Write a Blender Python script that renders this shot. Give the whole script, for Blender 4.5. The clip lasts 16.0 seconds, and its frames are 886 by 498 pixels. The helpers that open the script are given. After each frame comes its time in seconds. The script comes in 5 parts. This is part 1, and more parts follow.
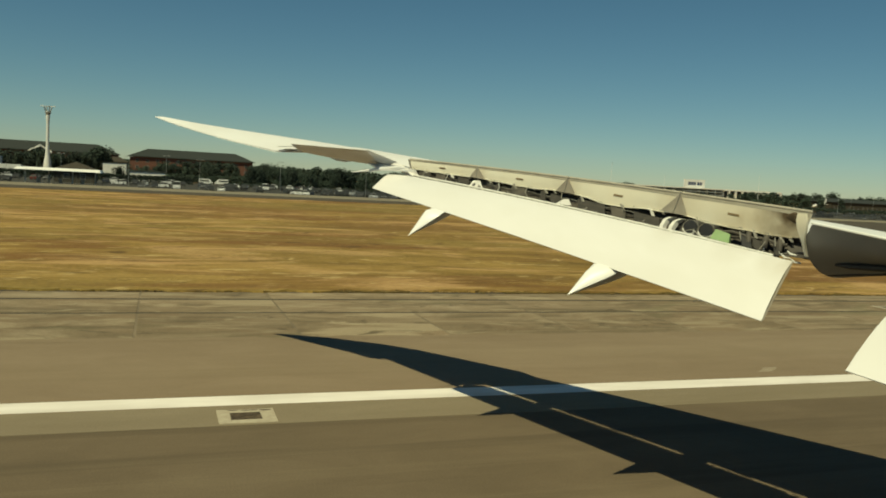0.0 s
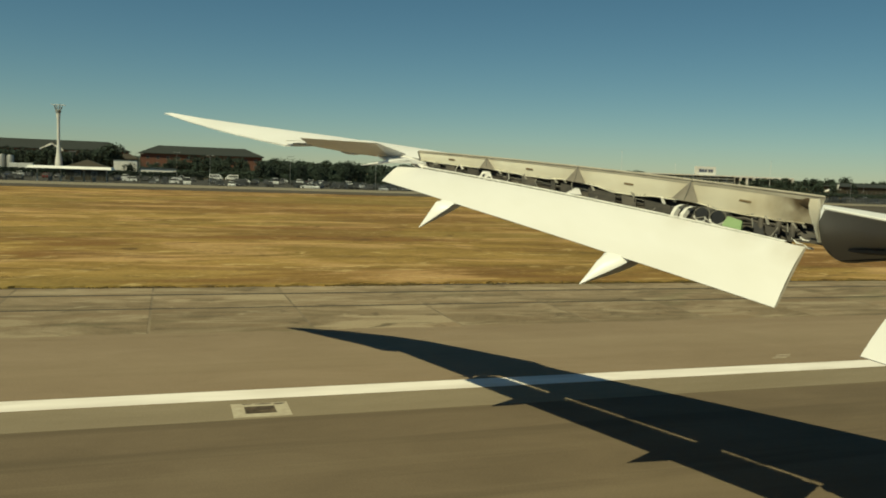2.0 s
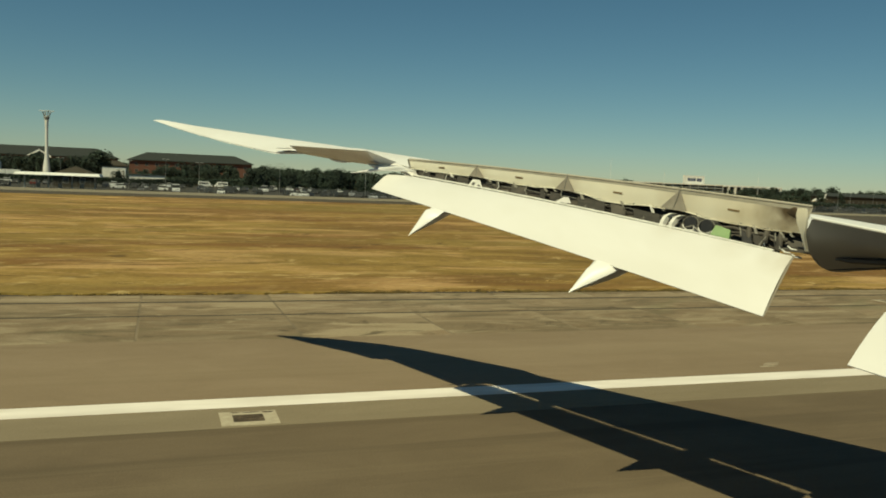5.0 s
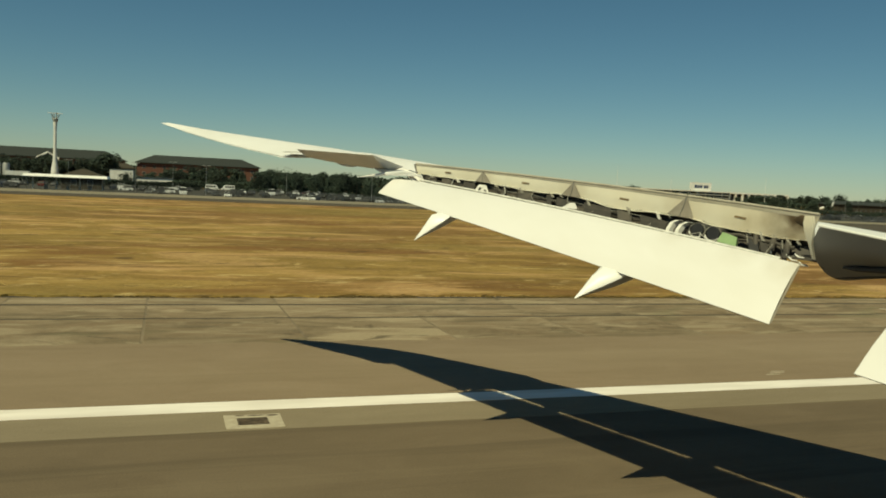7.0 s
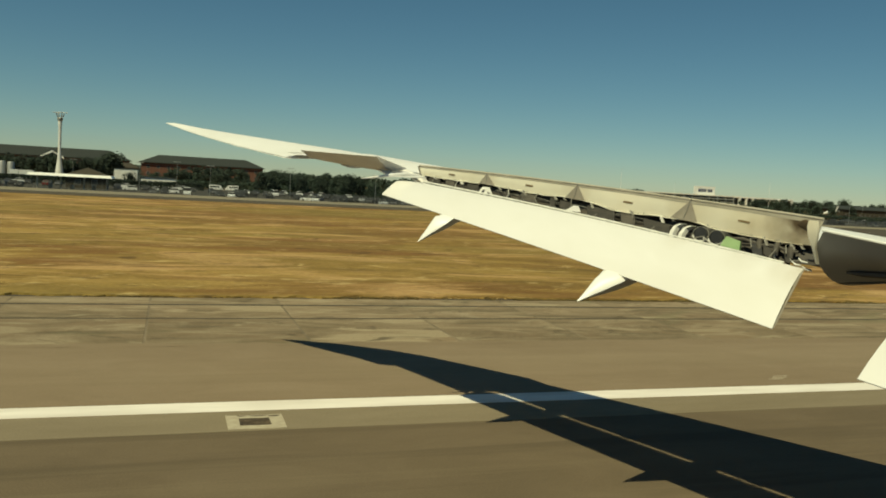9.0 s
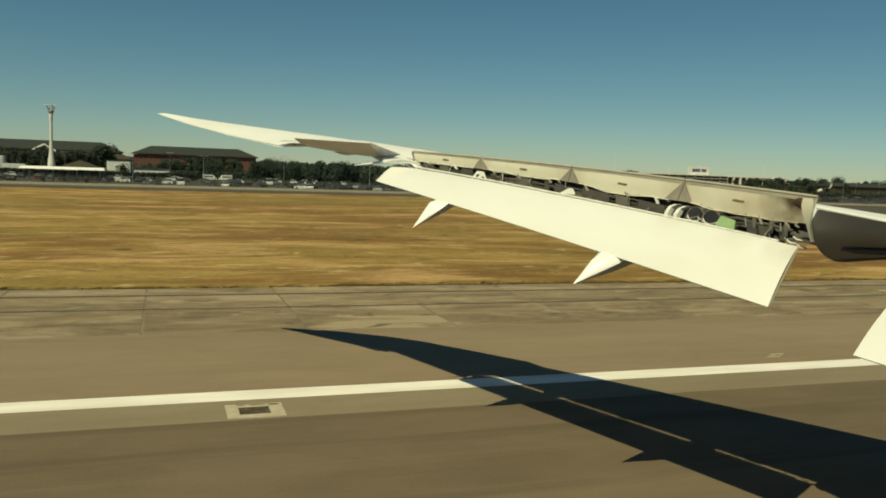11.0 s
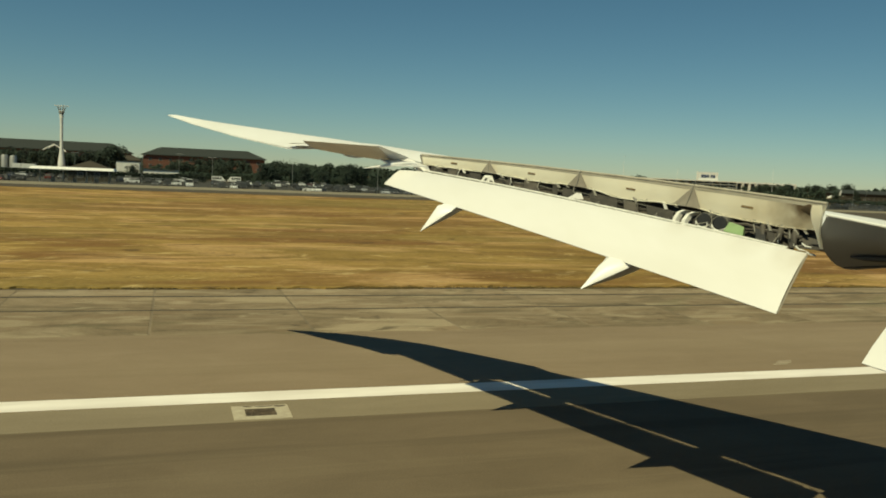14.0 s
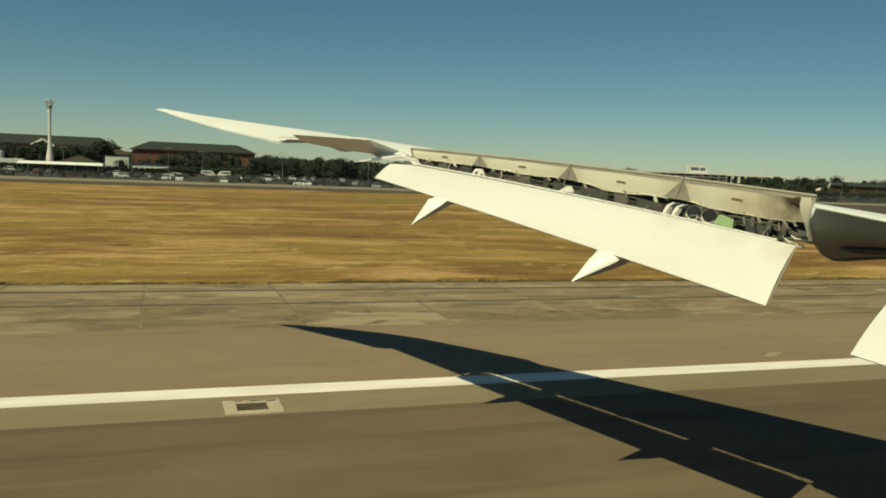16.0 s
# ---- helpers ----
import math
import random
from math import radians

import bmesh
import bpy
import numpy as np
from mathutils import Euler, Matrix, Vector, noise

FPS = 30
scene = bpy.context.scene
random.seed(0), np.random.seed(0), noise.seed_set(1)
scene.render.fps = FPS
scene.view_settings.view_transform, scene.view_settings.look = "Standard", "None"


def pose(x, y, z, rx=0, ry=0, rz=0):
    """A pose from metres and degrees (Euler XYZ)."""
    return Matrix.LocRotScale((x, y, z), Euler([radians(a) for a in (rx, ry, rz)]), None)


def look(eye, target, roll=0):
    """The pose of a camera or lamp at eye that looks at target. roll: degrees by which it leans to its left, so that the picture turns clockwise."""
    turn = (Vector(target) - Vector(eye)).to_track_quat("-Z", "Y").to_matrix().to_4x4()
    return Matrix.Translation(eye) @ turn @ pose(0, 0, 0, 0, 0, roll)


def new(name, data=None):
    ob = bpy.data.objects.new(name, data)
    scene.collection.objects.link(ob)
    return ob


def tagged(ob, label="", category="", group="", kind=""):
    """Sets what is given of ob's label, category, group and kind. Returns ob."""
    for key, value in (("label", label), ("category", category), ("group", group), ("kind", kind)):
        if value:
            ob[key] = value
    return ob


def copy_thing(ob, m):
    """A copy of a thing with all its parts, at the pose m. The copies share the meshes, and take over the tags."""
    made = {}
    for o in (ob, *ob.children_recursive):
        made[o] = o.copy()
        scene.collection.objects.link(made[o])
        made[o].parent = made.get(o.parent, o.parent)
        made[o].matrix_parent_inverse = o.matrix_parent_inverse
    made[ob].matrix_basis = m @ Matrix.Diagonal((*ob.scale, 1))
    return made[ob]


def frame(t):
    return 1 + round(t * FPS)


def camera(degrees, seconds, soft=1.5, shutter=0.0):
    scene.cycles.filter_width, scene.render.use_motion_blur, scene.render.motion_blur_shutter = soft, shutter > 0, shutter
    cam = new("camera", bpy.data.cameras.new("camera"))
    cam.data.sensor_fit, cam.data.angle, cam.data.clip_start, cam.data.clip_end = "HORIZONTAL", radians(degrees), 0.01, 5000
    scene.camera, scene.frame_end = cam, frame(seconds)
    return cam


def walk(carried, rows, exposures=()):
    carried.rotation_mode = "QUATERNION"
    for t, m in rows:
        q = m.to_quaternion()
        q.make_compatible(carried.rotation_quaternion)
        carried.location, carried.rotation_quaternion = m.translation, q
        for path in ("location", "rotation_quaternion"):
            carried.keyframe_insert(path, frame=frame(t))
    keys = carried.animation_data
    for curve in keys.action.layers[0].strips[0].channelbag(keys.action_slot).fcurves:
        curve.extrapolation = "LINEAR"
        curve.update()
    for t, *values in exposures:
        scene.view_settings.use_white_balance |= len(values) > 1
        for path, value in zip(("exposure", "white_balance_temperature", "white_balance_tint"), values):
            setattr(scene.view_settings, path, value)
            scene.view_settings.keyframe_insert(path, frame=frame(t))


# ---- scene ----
cam = camera(2 * math.degrees(math.atan(784 / 1450)), 16.0, soft=1.85)
EYE = (0.0, 0.0, 6.0)
ROWS = (
    (0, 85.24, -3.06, -19.02), (0.5, 84.97, -3.37, -19.16), (1, 85.01, -2.59, -18.99),
    (1.5, 84.62, -2.32, -18.52), (2, 84.62, -2.08, -18.35), (2.5, 85.10, -2.46, -18.29),
    (3, 85.26, -2.34, -18.61), (3.5, 85.72, -2.40, -18.67), (4, 85.45, -2.43, -19.19),
    (4.5, 85.20, -2.24, -19.15), (6.8, 85.39, -2.83, -18.44), (7, 85.53, -2.75, -18.61),
    (7.5, 85.47, -3.15, -18.41), (8, 85.47, -2.99, -18.41), (8.5, 85.47, -3.46, -18.15),
    (9, 85.65, -3.16, -18.36), (9.5, 85.23, -2.31, -18.74), (10, 84.74, -1.76, -19.07),
    (12.5, 84.68, -2.54, -18.15), (13, 84.86, -2.46, -18.03), (13.5, 84.82, -2.58, -18.07),
    (14, 84.87, -2.49, -18.20), (14.5, 84.82, -2.49, -18.32), (15, 84.56, -2.58, -18.38),
    (15.5, 84.36, -2.68, -18.54), (16, 84.45, -2.32, -18.85),
)
walk(cam, [(t, pose(*EYE, a, b, c)) for t, a, b, c in ROWS],
     exposures=((0, -0.05, 7200, -13), (4.6, -0.06, 7200, -13), (7, -0.03, 7200, -13), (16, -0.01, 7200, -13)))

# ---- world and sun ----
SUN = Vector((-0.4615, -0.3690, 0.8068))
world = bpy.data.worlds.new("sky")
scene.world = world
world.use_nodes = True
wn, wl = world.node_tree.nodes, world.node_tree.links
sky = wn.new("ShaderNodeTexSky")
sky.sky_type, sky.sun_disc = "NISHITA", False
sky.sun_elevation = math.asin(SUN.z)
sky.sun_rotation = math.atan2(SUN.x, SUN.y)
sky.air_density, sky.dust_density, sky.ozone_density = 0.82, 0.10, 3.6
vivid = wn.new("ShaderNodeHueSaturation")
vivid.inputs["Saturation"].default_value = 1.12
vivid.inputs["Hue"].default_value = 0.493
wl.new(sky.outputs[0], vivid.inputs["Color"])
wl.new(vivid.outputs[0], wn["Background"].inputs[0])
wn["Background"].inputs[1].default_value = 0.0555
lamp = bpy.data.lights.new("sun", "SUN")
lamp.energy, lamp.angle, lamp.color = 4.8, radians(0.53), (1.0, 0.87, 0.66)
new("sun", lamp).matrix_world = look((0, 0, 60), Vector((0, 0, 60)) - SUN)


# ---- materials ----
def material(name, colour, rough=0.6, metal=0.0, second=None, scale=(1, 1, 1), size=4.0, bump=0.0, fine=40.0,
             random_amount=0.0, third=None, big=0.3):
    """Principled paint with two scales of noise between two or three tones, and a fine relief."""
    m = bpy.data.materials.new(name)
    m.use_nodes = True
    n, l = m.node_tree.nodes, m.node_tree.links
    bsdf = n["Principled BSDF"]
    bsdf.inputs["Roughness"].default_value, bsdf.inputs["Metallic"].default_value = rough, metal
    where = n.new("ShaderNodeTexCoord")
    place = n.new("ShaderNodeMapping")
    place.inputs["Scale"].default_value = scale
    l.new(where.outputs["Object"], place.inputs[0])

    def tex(s, detail=5.0):
        t = n.new("ShaderNodeTexNoise")
        t.inputs["Scale"].default_value, t.inputs["Detail"].default_value = s, detail
        l.new(place.outputs[0], t.inputs["Vector"])
        return t.outputs[0]

    def ramp(value, lo, hi):
        r = n.new("ShaderNodeMapRange")
        r.inputs["From Min"].default_value, r.inputs["From Max"].default_value = lo, hi
        l.new(value, r.inputs[0])
        return r.outputs[0]

    def mix(fac, a, b, kind="MIX"):
        x = n.new("ShaderNodeMix")
        x.data_type, x.blend_type = "RGBA", kind
        for slot, v in ((0, fac), (6, a), (7, b)):
            if isinstance(v, (tuple, list)):
                x.inputs[slot].default_value = (*v, 1)
            elif isinstance(v, float):
                x.inputs[slot].default_value = v
            else:
                l.new(v, x.inputs[slot])
        return x.outputs[2]

    second = second or tuple(c * 0.8 for c in colour)
    out = mix(ramp(tex(size), 0.35, 0.68), colour, second)
    if third:
        out = mix(ramp(tex(size * big, 3.0), 0.42, 0.68), out, third)
    if random_amount:
        info = n.new("ShaderNodeObjectInfo")
        hsv = n.new("ShaderNodeHueSaturation")
        r = n.new("ShaderNodeMapRange")
        r.inputs["To Min"].default_value, r.inputs["To Max"].default_value = 1 - random_amount, 1 + random_amount
        l.new(info.outputs["Random"], r.inputs[0])
        l.new(r.outputs[0], hsv.inputs["Value"])
        l.new(out, hsv.inputs["Color"])
        out = hsv.outputs[0]
    l.new(out, bsdf.inputs["Base Color"])
    if bump:
        b = n.new("ShaderNodeBump")
        b.inputs["Strength"].default_value, b.inputs["Distance"].default_value = bump, 0.02
        l.new(tex(fine), b.inputs["Height"])
        l.new(b.outputs[0], bsdf.inputs["Normal"])
    return m


WHITE = material("white_aircraft_paint", (0.78, 0.775, 0.75), 0.42, second=(0.76, 0.75, 0.72), size=1.5, third=(0.73, 0.72, 0.685), big=0.5)
FLAP_PAINT = material("cream_white_flap_paint", (0.67, 0.66, 0.64), 0.5, second=(0.655, 0.645, 0.62), scale=(1, 0.35, 1), size=2.5, third=(0.63, 0.617, 0.585), big=0.4)
GREY = material("light_grey_aircraft_paint", (0.68, 0.67, 0.66), 0.5, second=(0.65, 0.64, 0.625), size=1.2, third=(0.61, 0.60, 0.58), big=0.6)
SPOILER_PAINT = material("off_white_spoiler_paint", (0.78, 0.745, 0.62), 0.5, second=(0.74, 0.70, 0.575), size=1.2, third=(0.68, 0.63, 0.50), big=0.6)


def stain(m, tone, spots, grain=7.0):
    """Lay soft broken stains on a paint: each spot is a centre, its reach in metres and its strength."""
    n, l = m.node_tree.nodes, m.node_tree.links
    shader = n["Principled BSDF"]
    plain = shader.inputs["Base Color"].links[0].from_socket
    spot = n.new("ShaderNodeTexCoord")
    worn = n.new("ShaderNodeTexNoise")
    worn.inputs["Scale"].default_value = grain
    l.new(spot.outputs["Object"], worn.inputs["Vector"])
    for centre, reach, most in spots:
        away = n.new("ShaderNodeVectorMath")
        away.operation, away.inputs[1].default_value = "DISTANCE", centre
        l.new(spot.outputs["Object"], away.inputs[0])
        fade = n.new("ShaderNodeMapRange")
        for slot, v in ((1, reach), (2, 0.0), (4, most)):
            fade.inputs[slot].default_value = v
        l.new(away.outputs["Value"], fade.inputs[0])
        broken = n.new("ShaderNodeMath")
        broken.operation, broken.use_clamp = "MULTIPLY", True
        l.new(fade.outputs[0], broken.inputs[0])
        l.new(worn.outputs[0], broken.inputs[1])
        lay = n.new("ShaderNodeMix")
        lay.data_type = "RGBA"
        lay.inputs[7].default_value = (*tone, 1)
        l.new(broken.outputs[0], lay.inputs[0])
        l.new(plain, lay.inputs[6])
        plain = lay.outputs[2]
    l.new(plain, shader.inputs["Base Color"])


stain(SPOILER_PAINT, (0.36, 0.27, 0.145), (((9.80, 11.1, 5.62), 0.75, 1.3), ((9.55, 11.7, 5.62), 0.7, 0.7), ((9.30, 9.95, 5.75), 0.3, 0.9), ((8.96, 12.9, 5.92), 0.5, 0.7), ((7.95, 15.3, 6.15), 0.45, 0.6), ((6.95, 17.7, 6.33), 0.4, 0.6)), 3.0)
stain(SPOILER_PAINT, (0.085, 0.058, 0.030), (((9.87, 10.92, 5.73), 0.26, 3.0), ((9.83, 11.0, 5.66), 0.6, 1.6)), 4.0)
stain(FLAP_PAINT, (0.36, 0.30, 0.20), (((9.45, 10.45, 5.0), 0.55, 0.8), ((9.1, 11.3, 5.05), 0.45, 0.45), ((8.6, 12.5, 5.2), 0.35, 0.3)), 3.0)
RUST = material("brown_recess_paint", (0.085, 0.056, 0.028), 0.8, second=(0.05, 0.034, 0.018), size=6)
SLOT = material("brown_slot_paint", (0.22, 0.155, 0.08), 0.7, second=(0.14, 0.10, 0.055), size=9)
EDGE = material("brown_grey_edge_seal", (0.30, 0.27, 0.22), 0.7, second=(0.24, 0.21, 0.17), size=5)
BAND = material("grey_brown_worn_band", (0.40, 0.365, 0.295), 0.6, second=(0.33, 0.30, 0.24), size=3)
SEAL = material("grey_rubber_seal", (0.22, 0.21, 0.18), 0.7, second=(0.16, 0.15, 0.13), size=8)
BELLY = material("mid_grey_lower_skin", (0.29, 0.28, 0.255), 0.45, second=(0.25, 0.24, 0.22), size=1.5, third=(0.20, 0.195, 0.185))
POD_GREY = material("blue_grey_belly_paint", (0.52, 0.52, 0.51), 0.5, second=(0.47, 0.47, 0.46), size=1.5)
COVER = material("rusty_iron_cover", (0.060, 0.042, 0.026), 0.9, second=(0.028, 0.021, 0.014), size=6, third=(0.12, 0.088, 0.055), big=0.8)
# Brown-grey set darker to carry the recess shade, which renders too light.
COVE = material("shade_darkened_cove", (0.060, 0.053, 0.044), 0.7, second=(0.028, 0.025, 0.021), size=2.2, third=(0.085, 0.074, 0.06), big=0.7)
# Near-black stands in for the cove's shade on boxes the sun reaches.
DIM = material("shade_dark_equipment", (0.040, 0.035, 0.029), 0.75, second=(0.022, 0.020, 0.017), size=5)
METAL = material("brushed_metal", (0.62, 0.61, 0.58), 0.35, 0.8, second=(0.5, 0.49, 0.46), size=10)
BRACKET = material("off_white_bracket", (0.72, 0.71, 0.66), 0.4, second=(0.55, 0.54, 0.5), size=6)
FITTING = material("worn_grey_fitting", (0.50, 0.49, 0.45), 0.5, second=(0.34, 0.33, 0.30), size=9)
BLACK = material("black_rubber", (0.02, 0.02, 0.022), 0.5, second=(0.03, 0.03, 0.03), size=8)
GREEN = material("green_primer", (0.20, 0.30, 0.135), 0.6, second=(0.23, 0.33, 0.16), size=6)


def earth(name, tones, stretch, sizes, bump, fine, random_amount=0.0, lows=(0.36, 0.66), warp=0.6, speckle=0.12, layers=()):
    """Worn ground: streaks and patches of several tones, with a fine grain."""
    m = bpy.data.materials.new(name)
    m.use_nodes = True
    n, l = m.node_tree.nodes, m.node_tree.links
    bsdf = n["Principled BSDF"]
    bsdf.inputs["Roughness"].default_value = 0.95
    bsdf.inputs["Specular IOR Level"].default_value = 0.15
    where = n.new("ShaderNodeTexCoord")
    source = where.outputs["Object"]
    if random_amount:
        info = n.new("ShaderNodeObjectInfo")
        shift = n.new("ShaderNodeVectorMath")
        shift.operation = "ADD"
        comb = n.new("ShaderNodeCombineXYZ")
        far_off = n.new("ShaderNodeMath")
        far_off.operation, far_off.inputs[1].default_value = "MULTIPLY", 400.0
        l.new(info.outputs["Random"], far_off.inputs[0])
        l.new(far_off.outputs[0], comb.inputs[0])
        l.new(source, shift.inputs[0])
        l.new(comb.outputs[0], shift.inputs[1])
        source = shift.outputs[0]

    def tex(scale, size, detail, rough=0.65, distort=0.0):
        place = n.new("ShaderNodeMapping")
        place.inputs["Scale"].default_value = scale
        l.new(source, place.inputs[0])
        t = n.new("ShaderNodeTexNoise")
        t.inputs["Scale"].default_value, t.inputs["Detail"].default_value = size, detail
        t.inputs["Roughness"].default_value, t.inputs["Distortion"].default_value = rough, distort
        l.new(place.outputs[0], t.inputs["Vector"])
        return t.outputs[0]

    streak = tex(stretch, sizes[0], 9.0, 0.7, warp)
    patch = tex((0.35, 1.0, 1.0), sizes[1], 4.0, 0.6, warp)
    blend = n.new("ShaderNodeMath")
    blend.operation, blend.inputs[1].default_value = "MULTIPLY_ADD", 0.62
    half = n.new("ShaderNodeMath")
    half.operation, half.inputs[1].default_value = "MULTIPLY", 0.38
    l.new(patch, half.inputs[0])
    l.new(streak, blend.inputs[0])
    l.new(half.outputs[0], blend.inputs[2])
    ramp = n.new("ShaderNodeValToRGB")
    el = ramp.color_ramp.elements
    while len(el) < len(tones):
        el.new(0.5)
    for k, c in enumerate(tones):
        el[k].position = lows[0] + (lows[1] - lows[0]) * k / (len(tones) - 1)
        el[k].color = (*c, 1)
    l.new(blend.outputs[0], ramp.inputs[0])
    base = ramp.outputs[0]
    for tone, scale, size, lo, hi, most in layers:
        mask = n.new("ShaderNodeMapRange")
        mask.interpolation_type = "SMOOTHSTEP"
        for slot, v in ((1, lo), (2, hi), (4, most)):
            mask.inputs[slot].default_value = v
        l.new(tex(scale, size, 7.0, 0.62, warp), mask.inputs[0])
        lay = n.new("ShaderNodeMix")
        lay.data_type = "RGBA"
        lay.inputs[7].default_value = (*tone, 1)
        l.new(mask.outputs[0], lay.inputs[0])
        l.new(base, lay.inputs[6])
        base = lay.outputs[2]
    grain = tex((1.0, 1.0, 1.0), fine, 3.0)
    r = n.new("ShaderNodeMapRange")
    r.inputs["From Min"].default_value, r.inputs["From Max"].default_value = 0.3, 0.7
    r.inputs["To Min"].default_value, r.inputs["To Max"].default_value = 1 - speckle, 1 + speckle
    l.new(grain, r.inputs[0])
    hsv = n.new("ShaderNodeHueSaturation")
    l.new(r.outputs[0], hsv.inputs["Value"])
    l.new(base, hsv.inputs["Color"])
    out = hsv.outputs[0]
    if random_amount:
        r2 = n.new("ShaderNodeMapRange")
        r2.inputs["To Min"].default_value, r2.inputs["To Max"].default_value = 1 - random_amount, 1 + random_amount
        l.new(info.outputs["Random"], r2.inputs[0])
        hsv2 = n.new("ShaderNodeHueSaturation")
        l.new(r2.outputs[0], hsv2.inputs["Value"])
        l.new(out, hsv2.inputs["Color"])
        out = hsv2.outputs[0]
    l.new(out, bsdf.inputs["Base Color"])
    b = n.new("ShaderNodeBump")
    b.inputs["Strength"].default_value, b.inputs["Distance"].default_value = bump, 0.02
    l.new(grain, b.inputs["Height"])
    l.new(b.outputs[0], bsdf.inputs["Normal"])
    return m


ASPHALT = earth("worn_brown_asphalt", ((0.112, 0.086, 0.056), (0.132, 0.101, 0.066), (0.152, 0.118, 0.078)), (0.5, 1, 1), (0.5, 0.10), 0.12, 25.0,
                layers=(((0.098, 0.076, 0.050), (0.03, 1.0, 1.0), 0.9, 0.50, 0.66, 0.8), ((0.172, 0.135, 0.088), (0.04, 1.0, 1.0), 0.6, 0.53, 0.70, 0.5)))
ASPHALT_PALE = earth("pale_brown_asphalt", ((0.186, 0.140, 0.091), (0.209, 0.159, 0.105), (0.232, 0.179, 0.121)), (0.5, 1, 1), (0.5, 0.12), 0.12, 25.0,
                     layers=(((0.184, 0.140, 0.090), (0.03, 1.0, 1.0), 0.5, 0.48, 0.70, 0.7), ((0.260, 0.205, 0.138), (0.04, 1.0, 1.0), 0.3, 0.50, 0.74, 0.5)))
ASPHALT_MARGIN = earth("pale_grey_asphalt_margin", ((0.182, 0.148, 0.099), (0.208, 0.171, 0.116), (0.238, 0.197, 0.135)), (0.4, 1, 1), (0.5, 0.12), 0.12, 25.0,
                       layers=(((0.175, 0.142, 0.092), (0.06, 1.0, 1.0), 0.7, 0.50, 0.70, 0.6), ((0.10, 0.08, 0.05), (1.0, 1.0, 1.0), 2.6, 0.66, 0.74, 0.5)))
ROADWAY = earth("dark_road_asphalt", ((0.046, 0.044, 0.039), (0.058, 0.055, 0.049), (0.072, 0.069, 0.061)), (0.3, 1, 1), (0.3, 0.06), 0.2, 8.0)
ROAD_BROWN = earth("brown_grey_road_asphalt", ((0.062, 0.053, 0.040), (0.078, 0.066, 0.050), (0.095, 0.081, 0.062)), (0.2, 1, 1), (0.3, 0.06), 0.2, 8.0)
CONCRETE = earth("stained_concrete", ((0.140, 0.106, 0.066), (0.178, 0.137, 0.086), (0.208, 0.161, 0.103), (0.240, 0.189, 0.124), (0.285, 0.229, 0.153)), (0.5, 1, 1), (0.35, 0.11), 0.35, 9.0,
                 random_amount=0.12, lows=(0.40, 0.61), warp=1.2,
                 layers=(((0.105, 0.083, 0.052), (0.10, 1.0, 1.0), 0.45, 0.49, 0.62, 0.7), ((0.205, 0.146, 0.090), (0.6, 1.0, 1.0), 0.24, 0.46, 0.62, 0.6),
                         ((0.305, 0.252, 0.166), (0.40, 1.0, 1.0), 0.36, 0.52, 0.64, 0.7), ((0.37, 0.312, 0.208), (0.40, 1.0, 1.0), 1.1, 0.58, 0.70, 0.5), ((0.070, 0.055, 0.035), (0.5, 1.0, 1.0), 0.7, 0.59, 0.70, 0.75),
                         ((0.130, 0.118, 0.066), (0.5, 1.0, 1.0), 0.16, 0.58, 0.68, 0.45)))
GRASS = earth("dry_mown_grass", ((0.110, 0.068, 0.021), (0.180, 0.113, 0.034), (0.250, 0.162, 0.050), (0.315, 0.208, 0.070), (0.42, 0.294, 0.112)), (0.5, 1, 1), (0.16, 0.022), 0.7, 3.0,
              lows=(0.37, 0.65), warp=1.1, speckle=0.18,
              layers=(((0.165, 0.086, 0.030), (0.40, 1.0, 1.0), 0.060, 0.45, 0.58, 0.85), ((0.44, 0.280, 0.128), (0.40, 1.0, 1.0), 0.13, 0.51, 0.62, 0.70),
                      ((0.175, 0.132, 0.040), (0.30, 1.0, 1.0), 0.030, 0.47, 0.60, 0.6), ((0.50, 0.375, 0.175), (0.50, 1.0, 1.0), 0.55, 0.56, 0.69, 0.6),
                      ((0.080, 0.050, 0.020), (0.45, 1.0, 1.0), 0.38, 0.56, 0.67, 0.7)))
JOINT = material("sandy_joint_filler", (0.165, 0.128, 0.080), 1.0, second=(0.105, 0.082, 0.050), scale=(0.6, 1, 1), size=1.6, third=(0.215, 0.166, 0.106), big=0.25)
WIRE = material("weathered_fence_wire", (0.085, 0.090, 0.078), 0.8, second=(0.06, 0.064, 0.056), size=1.0)
PALE_CONCRETE = material("pale_concrete", (0.42, 0.37, 0.27), 0.85, second=(0.34, 0.29, 0.21), size=5, bump=0.2)
LINE_PAINT = material("worn_white_line_paint", (0.775, 0.725, 0.66), 0.75, second=(0.715, 0.665, 0.60), scale=(0.2, 1, 1), size=5, third=(0.63, 0.58, 0.515), big=0.3, bump=0.1)
TUFT = material("dry_grass_blades", (0.50, 0.36, 0.15), 1.0, second=(0.36, 0.25, 0.09), size=0.4)
WEED = material("brown_green_weeds", (0.20, 0.140, 0.052), 1.0, second=(0.125, 0.095, 0.036), size=0.4)
SOIL = material("dark_soil_edge", (0.066, 0.050, 0.030), 1.0, second=(0.042, 0.032, 0.020), scale=(0.4, 1, 1), size=2.0, bump=0.5, fine=10)
LEAF = material("dark_green_leaves", (0.034, 0.050, 0.035), 0.95, second=(0.026, 0.040, 0.028), size=0.7, random_amount=0.35)
BARK = material("brown_bark", (0.08, 0.06, 0.045), 0.9, size=4)
